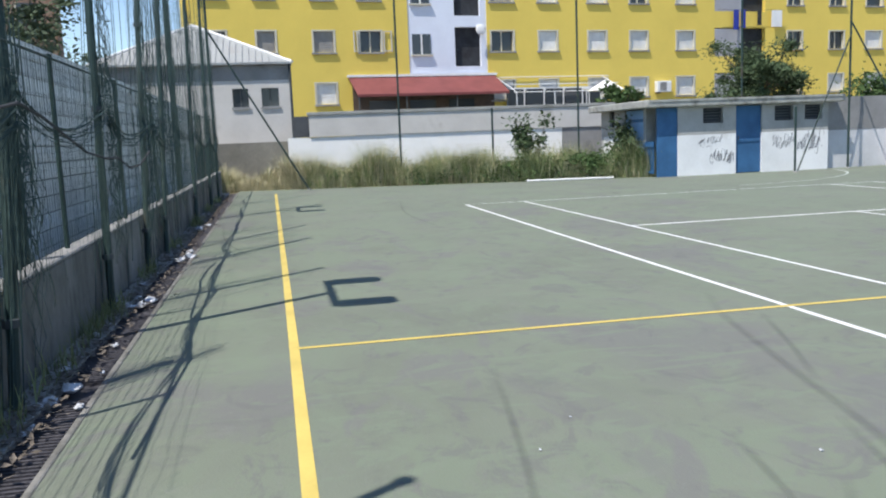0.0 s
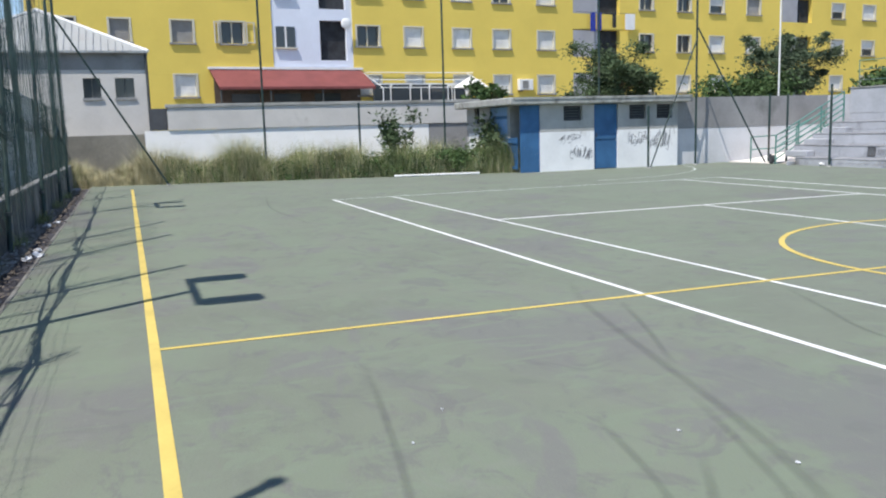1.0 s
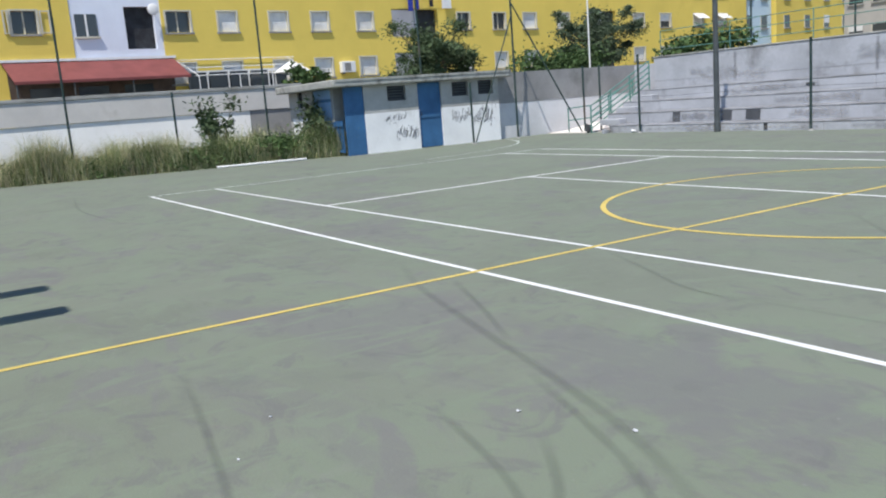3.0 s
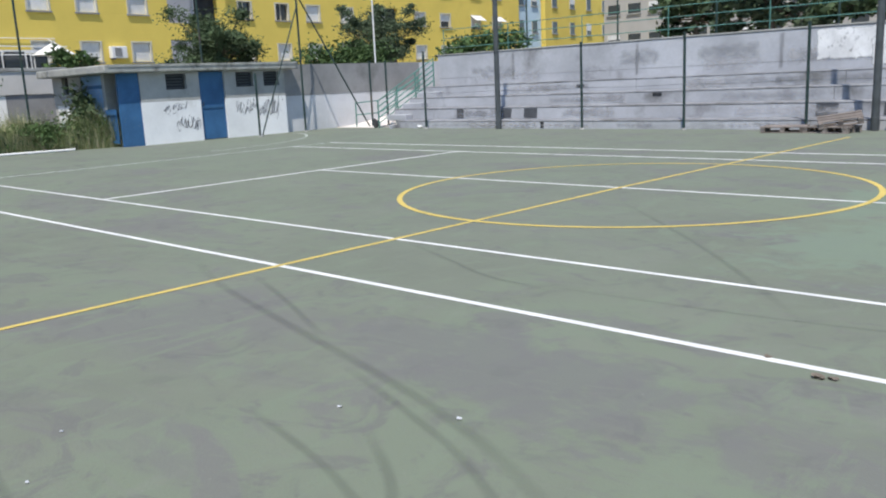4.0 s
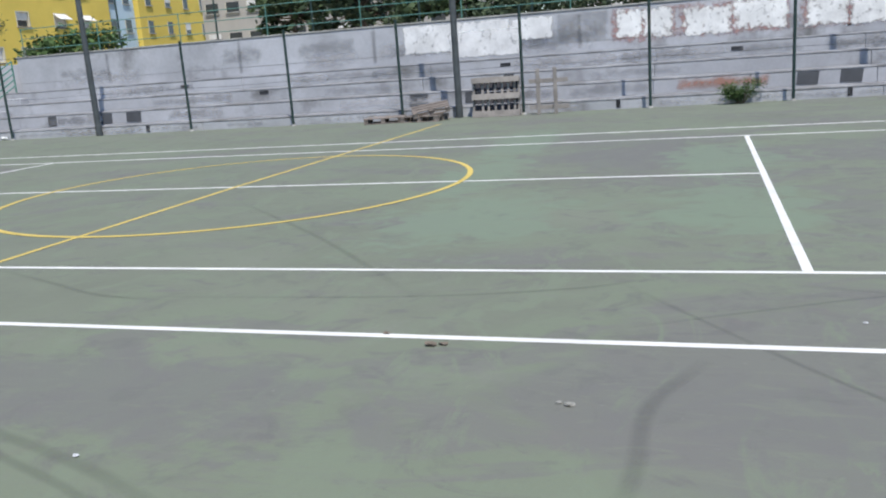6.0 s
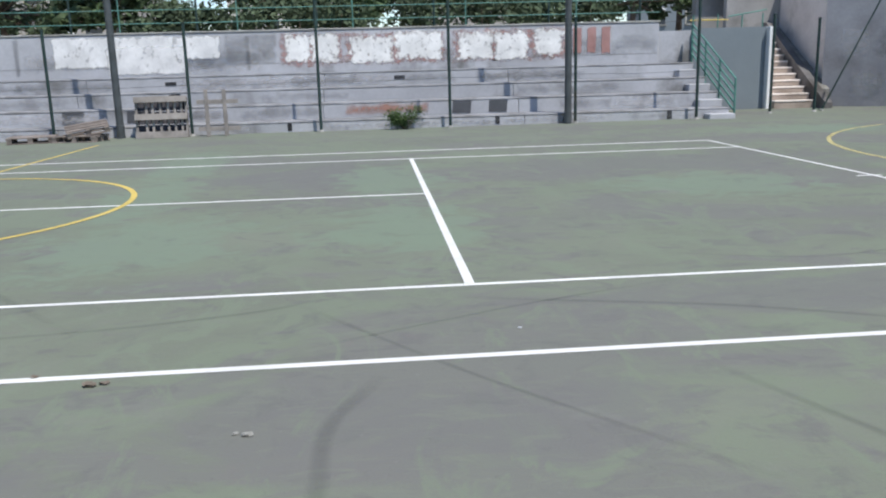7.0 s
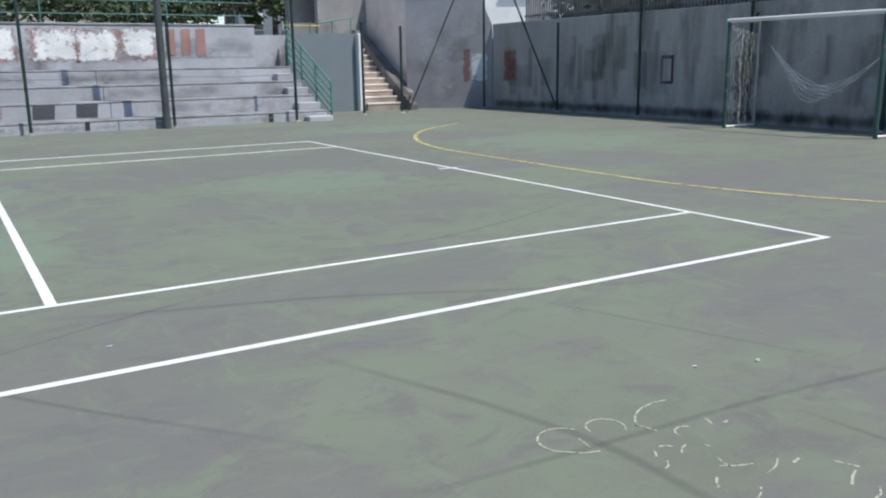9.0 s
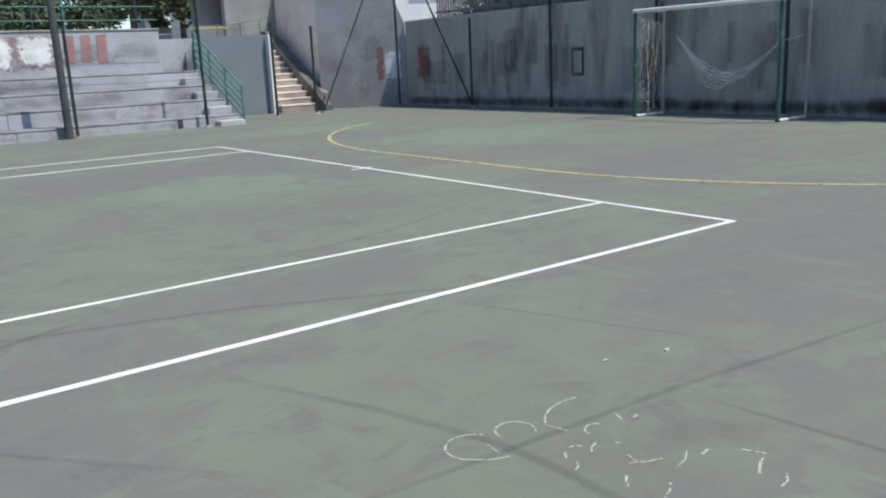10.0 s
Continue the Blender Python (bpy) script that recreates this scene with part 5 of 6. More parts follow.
def facade_extras():
    a = thing("red_awning", FAC @ Vector((1.5, 9, 5)), "long faded red awning over the ground floor", "awning")
    bm = bmesh.new()
    prism(bm, [(0.02, 5.35), (2.4, 4.2), (2.4, 4.05), (2.36, 4.05), (2.36, 4.15), (0.02, 5.28)], 5.4, 15.0, "y", m=FAC)
    part("cloth", bm, M_AWNING, a)
    boxpart("wall_rail", M_WHITE, a, 0.02, 0.14, 5.3, 15.1, 5.36, 5.5, m=FAC)
    for y in (5.5, 8.4, 11.6, 14.9):
        rodpart("support", M_GREYMETAL, a, FAC @ Vector((2.3, y, 1.6)), FAC @ Vector((2.3, y, 4.1)), 0.04)
    # Recess under the awning: its shade is put into the dark brown.
    boxpart("back_panel", mat("shaded_brown_panel", (0.10, 0.075, 0.06), 0.8, 0.2, 2, 14, 0.1), a, 0.01, 0.06, 5.6, 14.9, 1.6, 4.9, m=FAC, label="brown veranda front with the awning's shade in its colour")
    for y in (6.6, 9.2, 11.8):
        boxpart("pane", M_GLASS, a, 0.062, 0.09, y, y + 1.7, 2.2, 3.9, m=FAC)
    vr = thing("veranda", FAC @ Vector((0.3, 19, 1.6)), "white glazed veranda front under the pergola", "veranda")
    boxpart("sill_wall", M_WHITE, vr, 0.01, 0.3, 16.0, 22.6, 1.6, 2.3, m=FAC)
    for i in range(7):
        y = 16.0 + 1.08 * i
        boxpart("mullion", M_WHITE, vr, 0.2, 0.3, y, y + 0.06, 2.304, 4.3, m=FAC)
        if i < 6:
            boxpart("pane", M_GLASS, vr, 0.22, 0.25, y + 0.062, y + 1.078, 2.304, 4.28, m=FAC)
    boxpart("head_rail", M_WHITE, vr, 0.18, 0.32, 16.0, 22.6, 4.304, 4.5, m=FAC)
    g = thing("pergola", FAC @ Vector((2, 18, 1.6)), "white metal pergola frame with a glazed veranda", "pergola")
    for y in (15.4, 18.0, 20.4, 23.0):
        rodpart("post", M_WHITE, g, FAC @ Vector((2.6, y, 1.6)), FAC @ Vector((2.6, y, 4.1)), 0.03)
        if 16 < y < 22:
            continue
        rodpart("rafter", M_WHITE, g, FAC @ Vector((0.05, y - 0.3, 5.2)), FAC @ Vector((2.6, y, 4.1)), 0.022)
    for x, z in ((2.6, 4.1), (1.3, 4.65), (0.1, 5.2)):
        rodpart("beam", M_WHITE, g, FAC @ Vector((x, 15.2, z)), FAC @ Vector((x, 23.2, z)), 0.026)
    for y in (15.6, 17.0, 18.4, 19.8):
        boxpart("pane", M_GLASS, g, 0.4, 0.43, y, y + 1.2, 1.7, 4.4, m=FAC)
        boxpart("pane_frame", M_WHITE, g, 0.38, 0.46, y + 1.22, y + 1.28, 1.7, 4.5, m=FAC)
    bm = bmesh.new()
    bmesh.ops.create_cone(bm, segments=16, radius1=1.2, radius2=0.05, depth=0.7, cap_ends=True, matrix=FAC @ Matrix.Translation((3.0, 21.4, 4.4)))
    u = thing("parasol", FAC @ Vector((3.0, 21.4, 1.6)), "white garden parasol beside the pergola", "parasol")
    part("canopy", bm, M_WHITE, u)
    rodpart("pole", M_WHITE, u, FAC @ Vector((3.0, 21.4, 1.6)), FAC @ Vector((3.0, 21.4, 4.2)), 0.03)
    ac = thing("air_conditioner", FAC @ Vector((0.4, 27.3, 4.2)), "white wall air-conditioning unit", "air conditioner")
    boxpart("casing", M_WHITE, ac, 0.02, 0.4, 26.8, 27.9, 4.0, 4.75, m=FAC, bevel=0.02)
    boxpart("bracket", M_GREYMETAL, ac, 0.02, 0.45, 26.9, 26.98, 3.9, 3.996, m=FAC)
    boxpart("grille", M_GREYBAND, ac, 0.402, 0.42, 27.0, 27.5, 4.1, 4.65, m=FAC)
    ln = thing("washing_line", FAC @ Vector((0.3, 33.5, 9)), "blue and white washing hung out on a line", "washing")
    for y, w, z, mt in ((33.0, 0.45, 8.2, M_LINEN_BLUE), (33.6, 0.4, 8.3, M_LINEN_BLUE), (35.0, 0.35, 8.5, M_DARK), (36.2, 0.9, 8.4, M_WHITE)):
        boxpart("cloth", mt, ln, 0.28, 0.3, y, y + w, z, 9.55, m=FAC)
    rodpart("line", M_GREYMETAL, ln, FAC @ Vector((0.29, 31.7, 9.56)), FAC @ Vector((0.29, 37.3, 9.56)), 0.012, 6)


facade_extras()


# ---- further buildings ----
def far_block(name, m, w, h, d, material, label, bays, rows, z0=1.5, first=3.6, storey=3.1, win=(1.2, 1.4)):
    b = thing(name, m @ Vector((0, 0, z0)), label, "building")
    boxpart("wall", material, b, -d, 0, 0, w, z0, h, m=m)
    boxpart("roof", M_ROOFCONC, b, -d - 0.3, 0.3, -0.3, w + 0.3, h + 0.004, h + 0.3, m=m)
    for r in range(rows):
        for i in range(bays):
            y = w * (i + 0.5) / bays
            z = first + storey * r
            wd = boxpart("window", M_GLASS, b, 0.003, 0.03, y - win[0] / 2, y + win[0] / 2, z, z + win[1], m=m)
            boxpart("window_frame", M_FRAME, wd, 0.004, 0.06, y - win[0] / 2 - 0.1, y - win[0] / 2, z, z + win[1], m=m)
            boxpart("window_sill", M_COPING, wd, 0.004, 0.16, y - win[0] / 2 - 0.1, y + win[0] / 2 + 0.1, z - 0.12, z - 0.004, m=m)
            if (i + r) % 3 == 0:
                boxpart("shutter", M_SHUTTER, wd, 0.032, 0.06, y - win[0] / 2, y + win[0] / 2, z + 0.5, z + win[1], m=m)
    return b


far_block("blue_building", FAC @ Matrix.Translation((-1.0, 78.6, 0)), 6.0, 14.5, 10, M_PALEBLUE, "pale blue rendered apartment building", 2, 3)
far_block("yellow_building", FAC @ Matrix.Translation((-0.5, 84.8, 0)), 18.0, 14.5, 10, M_YELLOW, "second yellow apartment building", 4, 3)
far_block("grey_building", Matrix.Translation((-44.5, 76.0, 0)) @ Matrix.Rotation(radians(-92), 4, "Z"), 30, 13, 10, M_BLOCK, "beige-grey building with window strips", 12, 3, first=4.6, win=(1.5, 1.0))
far_block("town_house", Matrix.Translation((-8, 85, 0)) @ Matrix.Rotation(radians(-90), 4, "Z"), 12, 10, 10, M_BEIGE, "pale house beyond the trees", 4, 2, first=5)
far_block("town_house", Matrix.Translation((12, 90, 0)) @ Matrix.Rotation(radians(-90), 4, "Z"), 14, 12, 10, M_BLOCK, "pale house beyond the trees", 5, 3, first=4.5)
far_block("town_house", Matrix.Translation((30, 70, 0)) @ Matrix.Rotation(radians(-100), 4, "Z"), 18, 13, 10, M_GREYBLUE, "grey apartment house beyond the trees", 6, 3, first=4.5)
# Added house: its sunlit white stands in for the glaring gap above the walls.
far_block("added_bright_house", Matrix.Translation((24.5, 30, 0)) @ Matrix.Rotation(radians(-115), 4, "Z"), 7, 9, 8, M_WHITEWASH, "added white house filling the bright gap behind the walls", 2, 2, first=4.5)
far_block("brown_building", Matrix.Translation((-52, -27, 0)) @ Matrix.Rotation(radians(10), 4, "Z"), 9.5, 17, 10, mat("brown_facade", (0.24, 0.16, 0.13), 0.9, 0.1, 0.4, 12, 0.1), "brown apartment building behind trees", 3, 4)


# ---- trees, hedges, weeds ----
def tree(loc, h, spread, material, seed, label, leaves=3500, size=0.16, trunk=0.35, name="tree", low=0.3):
    rng = random.Random(seed)
    t = thing(name, loc, label, "tree", "trees round the court")
    base = Vector(loc)
    bm = bmesh.new()
    fork = base + Vector((rng.uniform(-0.2, 0.2), rng.uniform(-0.2, 0.2), h * trunk))
    rod(bm, base - Vector((0, 0, 0.1)), fork, 0.05 * h ** 0.7, 9, 0.035 * h ** 0.7)
    centres = []
    for i in range(24):
        a = i * 2.4 + rng.uniform(-0.4, 0.4)
        k = rng.uniform(0.35, 1.0)
        tip = base + Vector((math.cos(a) * spread * k * 0.88, math.sin(a) * spread * k * 0.88, h * rng.uniform(low + 0.12, 0.93)))
        rod(bm, fork, tip, 0.018 * h ** 0.7, 6, 0.006 * h ** 0.7)
        centres.append((tuple(tip), spread * rng.uniform(0.10, 0.28)))
        centres.append((tuple(fork.lerp(tip, rng.uniform(1.04, 1.16))), spread * rng.uniform(0.05, 0.11)))
        side = fork.lerp(tip, 0.6) + Vector((rng.uniform(-1, 1), rng.uniform(-1, 1), rng.uniform(0, 0.6))) * spread * 0.4
        rod(bm, fork.lerp(tip, 0.5), side, 0.009 * h ** 0.7, 5, 0.003 * h ** 0.7)
        centres.append((tuple(side), spread * rng.uniform(0.12, 0.26)))
    centres.append((tuple(base + Vector((0, 0, h * 0.8))), spread * 0.4))
    part("trunk", bm, M_BARK, t)
    bm = bmesh.new()
    leaf_cloud(bm, centres, leaves, size, rng)
    part("crown", bm, material, t)
    return t


tree((-30, 18.6, 1.6), 3.9, 2.7, M_LEAF, 1, "spreading green fig tree behind the shed", 22000, 0.08, low=0.1)
tree((-31, 30.0, 1.6), 4.6, 2.7, M_LEAFDARK, 2, "dark green tree behind the boundary wall", 26000, 0.08, low=0.1)
tree((-38, 15.0, 1.6), 2.6, 1.3, M_HEDGE, 5, "small green bush by the pergola", 1500, 0.15)
for i, (x, y, h, s) in enumerate(((-5, 34, 5.0, 2.8), (1.5, 37, 6, 3.2), (7.5, 35, 5.5, 3.0), (13, 38, 6.5, 3.2), (18.5, 36, 5.5, 3.0), (-11, 38, 6, 3.2), (-17, 42, 6, 3.0), (23, 42, 7, 3.4), (4.5, 44, 7, 3.4))):
    tree((x, y, 2.25), h, s, M_LEAFDARK if i % 2 else M_LEAF, 20 + i, "dark green tree on the terrace behind the tribune", 3600, 0.24, low=0.08)
tree((-14.5, 46, 2.2), 4.5, 1.2, M_LEAFDARK, 40, "narrow dark cypress on the terrace", 1800, 0.2, low=0.05)
for i, (x, y, h, s) in enumerate(((-18, -11.5, 7.0, 3.2), (-24, -13, 7.6, 3.4), (-31, -14, 6.6, 3.0))):
    tree((x, y, 0), h, s, M_LEAFDARK, 50 + i, "dark tree beyond the netted fence", 11000, 0.10, low=0.1)


def hedge(name, loc, size, material, seed, label, leaves):
    rng = random.Random(seed)
    t = thing(name, loc, label, "hedge")
    cs = []
    for _ in range(40):
        cs.append(((loc[0] + rng.uniform(-1, 1) * size[0] / 2, loc[1] + rng.uniform(-1, 1) * size[1] / 2, loc[2] + rng.uniform(0.25, 0.8) * size[2]), size[2] * 0.33))
    bm = bmesh.new()
    leaf_cloud(bm, cs, leaves, 0.12, rng, 0.8)
    part("foliage", bm, material, t)
    bm = bmesh.new()
    for c, _ in cs[:14]:
        rod(bm, (c[0], c[1], loc[2] - 0.05), c, 0.025, 5, 0.01)
    part("stems", bm, M_BARK, t)["kind"] = "stuff"
    return t


hedge("hedge", (-29.5, 26.2, 1.6), (1.6, 4.8, 2.3), M_HEDGE, 60, "bright green clipped hedge behind the boundary wall", 6000)
hedge("hedge", (-17.8, 24, 2.25), (4.0, 1.2, 1.3), M_HEDGE, 61, "green bushes on the terrace by the tribune", 1900)


for i, (x, w, h) in enumerate(((2.2, 7.0, 1.5), (10.6, 8.0, 1.9))):
    hedge("hedge", (x, 25.5 + 0.4 * i, 2.25), (w, 1.5, h), M_LEAFDARK, 64 + i, "dull green overgrown hedge on the terrace", 5200)


def street_lamp():
    s = thing("street_lamp", (-24.0, 23.4, 1.6), "slim white street lamp behind the wall", "street lamp")
    rodpart("pole", M_WHITE, s, (-24.0, 23.4, 1.2), (-24.0, 23.4, 7.4), 0.035)
    bm = bmesh.new()
    bmesh.ops.create_uvsphere(bm, u_segments=14, v_segments=8, radius=0.15, matrix=Matrix.Translation((-24.0, 23.4, 7.5)))
    part("lamp_head", bm, M_WHITE, s)


street_lamp()


def tall_grass():
    rng = random.Random(70)
    straw, green = bmesh.new(), bmesh.new()

    def blade(bm, x, y, h, lean, w):
        a = rng.uniform(0, 6.28)
        d = Vector((math.cos(a), math.sin(a), 0))
        s = Vector((-d.y, d.x, 0)) * w
        p0, p1, p2 = Vector((x, y, -0.06)), Vector((x, y, h * 0.6)) + d * lean * 0.4, Vector((x, y, h)) + d * lean
        v = [bm.verts.new(p) for p in (p0 - s, p0 + s, p1 + s * 0.8, p1 - s * 0.8, p2)]
        bm.faces.new(v[:4])
        bm.faces.new((v[3], v[2], v[4]))
    for _ in range(52000):
        y = rng.uniform(-6.2, 8.2)
        edge = -22.4 + (y + 5.4) * 0.285
        x = edge + 0.25 - abs(rng.gauss(0, 1.2))
        if x < -24.9:
            continue
        clump = 0.72 + 0.75 * noise.noise(Vector((x * 0.7, y * 0.7, 3))) + 0.35 * noise.noise(Vector((x * 2.3, y * 2.3, 8)))
        dry = rng.random() < (0.86 if y < -3.2 else 0.42 if y < 2 else 0.3) + 0.35 * noise.noise(Vector((x * 0.9, y * 0.9, 12)))
        h = max(0.25, clump) * rng.uniform(0.3, 1.35) * (0.85 if y < -3 else 1.1)
        blade(straw if dry else green, x, y, max(0.12, h), h * rng.uniform(0.1, 0.75), rng.uniform(0.003, 0.009))
    tagged(part("dry_grass", straw, M_STRAW), "tall dry straw-coloured grass along the court edge", "grass", "", "stuff")
    tagged(part("green_grass", green, M_GRASS), "tall green grass along the court edge", "grass", "", "stuff")
    cs = []
    for _ in range(420):
        y = rng.triangular(-4.2, 8.2, 6.5)
        edge = -22.4 + (y + 5.4) * 0.285
        cs.append(((edge - rng.uniform(-0.15, 0.7), y, rng.uniform(0.06, 0.40 + 0.05 * max(0.0, y))), rng.uniform(0.10, 0.34)))
    bm = bmesh.new()
    leaf_cloud(bm, cs, 26000, 0.05, rng, 0.8)
    tagged(part("weeds", bm, M_WEED), "low leafy green weeds at the foot of the grass", "weeds", "", "stuff")


tall_grass()


def shrub(loc, h, r, seed, material, label, leaves=900, size=0.09, name="shrub"):
    rng = random.Random(seed)
    t = thing(name, loc, label, "shrub")
    base = Vector(loc)
    bm = bmesh.new()
    cs = []
    for i in range(8):
        tip = base + Vector((rng.uniform(-r, r), rng.uniform(-r, r), h * rng.uniform(0.45, 1)))
        rod(bm, base - Vector((0, 0, 0.05)), tip, 0.018, 5, 0.006)
        cs.append((tuple(tip), r * 0.45))
        cs.append((tuple(base.lerp(tip, 0.7)), r * 0.35))
    part("stems", bm, M_BARK, t)
    bm = bmesh.new()
    leaf_cloud(bm, cs, leaves, size, rng, 0.9)
    part("leaves", bm, material, t)


shrub((-20.6, 4.2, 0), 2.0, 0.55, 80, M_LEAF, "young leafy tree shoot in the grass")
shrub((-19.9, 7.5, 0), 1.75, 0.75, 81, M_LEAF, "leafy fig shrub beside the shed", 1300, 0.10)
shrub((6.75, 15.7, 0), 0.46, 0.33, 82, M_WEED, "green weed tuft growing at the tribune foot", 2200, 0.028)
one("white_pipe", lambda bm: rod(bm, (-19.2, 3.7, 0.035), (-18.6, 6.4, 0.035), 0.035, 8), M_WHITE, "white plastic pipe lying at the court edge", "pipe")


# ---- south side: low wall, screen, net posts, drain ----
S_W, S_E, SY = -21.5, 22.0, -5.85


def south_wall():
    w = thing("wall_south", (0, -6, 0), "low dark mouldy wall with a pale coping", "wall", kind="structure")
    boxpart("wall", M_LOWWALL, w, S_W, S_E, -6.0, -5.86, -0.1, 0.68, bevel=0.01)
    boxpart("wall_cap", M_GREYBAND, w, S_W, S_E, -6.01, -5.85, 0.684, 0.72, bevel=0.012)


south_wall()


def screen_fence():
    f = thing("screen_fence", (0, -6.0, 0.76), "green wire mesh fence panels on the low wall", "fence")
    x = S_W
    while x < S_E:
        e = min(x + 2.9, S_E)
        bm = bmesh.new()
        k = x + 0.05
        while k < e - 0.02:
            rod(bm, (k, -5.945, 0.73), (k, -5.945, 2.3), 0.002, 3)
            k += 0.075
        for j in range(12):
            rod(bm, (x, -5.941, 0.8 + 0.132 * j), (e, -5.941, 0.8 + 0.132 * j), 0.002, 3)
        part("wire_panel", bm, M_GREENMETAL, f)["kind"] = "stuff"
        rodpart("post", M_GREENMETAL, f, (x, -5.945, 0.715), (x, -5.945, 2.34), 0.022, 8)
        x += 2.9
    rodpart("top_rail", M_GREENMETAL, f, (S_W, -5.945, 2.31), (S_E, -5.945, 2.31), 0.012, 6)


screen_fence()


def block_wall():
    """Courses of grey concrete blocks with recessed joints."""
    w = thing("wall_beyond", (0, -7.1, 0), "grey concrete block wall beyond the wire fence", "wall", kind="structure")
    boxpart("core", M_COPING, w, -26.4, 22.0, -7.25, -6.968, -0.08, 2.84)
    for k in range(14):
        boxpart("block_course", M_SCREEN, w, -26.4, 22.0, -6.967, -6.95, 0.205 * k - 0.02, 0.205 * k + 0.168)


block_wall()


def net_post(x, h, lean=0.0):
    p = thing("net_post", (x, SY + 0.06, 0), "tall dark green post holding the ball net", "fence post", "net posts")
    rodpart("tube", M_GREENMETAL, p, (x, SY + 0.06, -0.1), (x + lean, SY + 0.06, h), 0.036, 10)
    rodpart("cap", M_GREENMETAL, p, (x + lean, SY + 0.06, h - 0.005), (x + lean, SY + 0.06, h + 0.03), 0.05, 10)
    for z in (0.5, 1.9, 3.1):
        if z < h:
            rodpart("clamp", M_GREYMETAL, p, (x + lean * z / h, SY + 0.06, z), (x + lean * z / h, SY + 0.06, z + 0.05), 0.054, 10)


for x, h, lean in ((4.2, 4.75, 0), (1.12, 1.7, -0.4), (-2.0, 4.75, -0.4), (-4.4, 4.75, -1.35), (-6.2, 4.75, -1.7), (-11.2, 6.2, -1.5), (-15.4, 6.4, -1.2), (-18.5, 6.4, 0), (7.6, 4.75, 0), (11, 4.75, 0)):
    net_post(x, h, lean)


def flood_pole(x):
    y, h = SY - 0.25, 5.5
    p = thing("light_pole", (x, y, 0), "floodlight pole with two lamps on a crossbar", "light pole", "floodlight poles")
    rodpart("shaft", M_GREENMETAL, p, (x, y, -0.1), (x, y, h), 0.055, 12)
    rodpart("crossbar", M_GREENMETAL, p, (x - 0.75, y, h), (x + 0.75, y, h), 0.04)
    for dx in (-0.62, 0.62):
        bm = bmesh.new()
        box(bm, x + dx - 0.16, x + dx + 0.16, y + 0.04, y + 0.56, h - 0.09, h + 0.09)
        soften(bm, 0.03, 2)
        part("floodlight", bm, M_GREYMETAL, p)


flood_pole(-0.47)
flood_pole(-11.57)


def cords(name, lines, r, material, parent):
    """Thin three-sided cords along lines, as one mesh."""
    verts, faces = [], []
    for line in lines:
        for i, (x, y, z) in enumerate(line):
            k = len(verts)
            verts += [(x + r, y, z + r * 0.6), (x - r, y + r * 0.5, z), (x, y - r, z - r * 0.6)]
            if i:
                faces += [(k - 3 + j, k - 3 + (j + 1) % 3, k + (j + 1) % 3, k + j) for j in range(3)]
    me = bpy.data.meshes.new(name)
    me.from_pydata(verts, [], faces)
    me.materials.append(material)
    ob = new(name, me)
    ob.parent = parent
    ob.matrix_parent_inverse = parent.matrix_world.inverted()
    ob["kind"] = "stuff"
    return ob


def hanging_cable():
    c = thing("hanging_cable", (0, -5.7, 1.5), "slack black cable strung along the netted fence", "cable")
    pts = [(2.6, 1.62), (0.79, 1.84), (0.25, 1.77), (-0.32, 1.655), (-1.03, 1.52), (-1.8, 1.46), (-2.4, 1.455), (-3.1, 1.33), (-3.8, 1.36), (-4.6, 1.5)]
    bm = bmesh.new()
    for (xa, za), (xb, zb) in zip(pts, pts[1:]):
        rod(bm, (xa, -5.68, za), (xb, -5.68, zb), 0.011, 6)
    part("sheath", bm, M_BLACK, c)


hanging_cable()


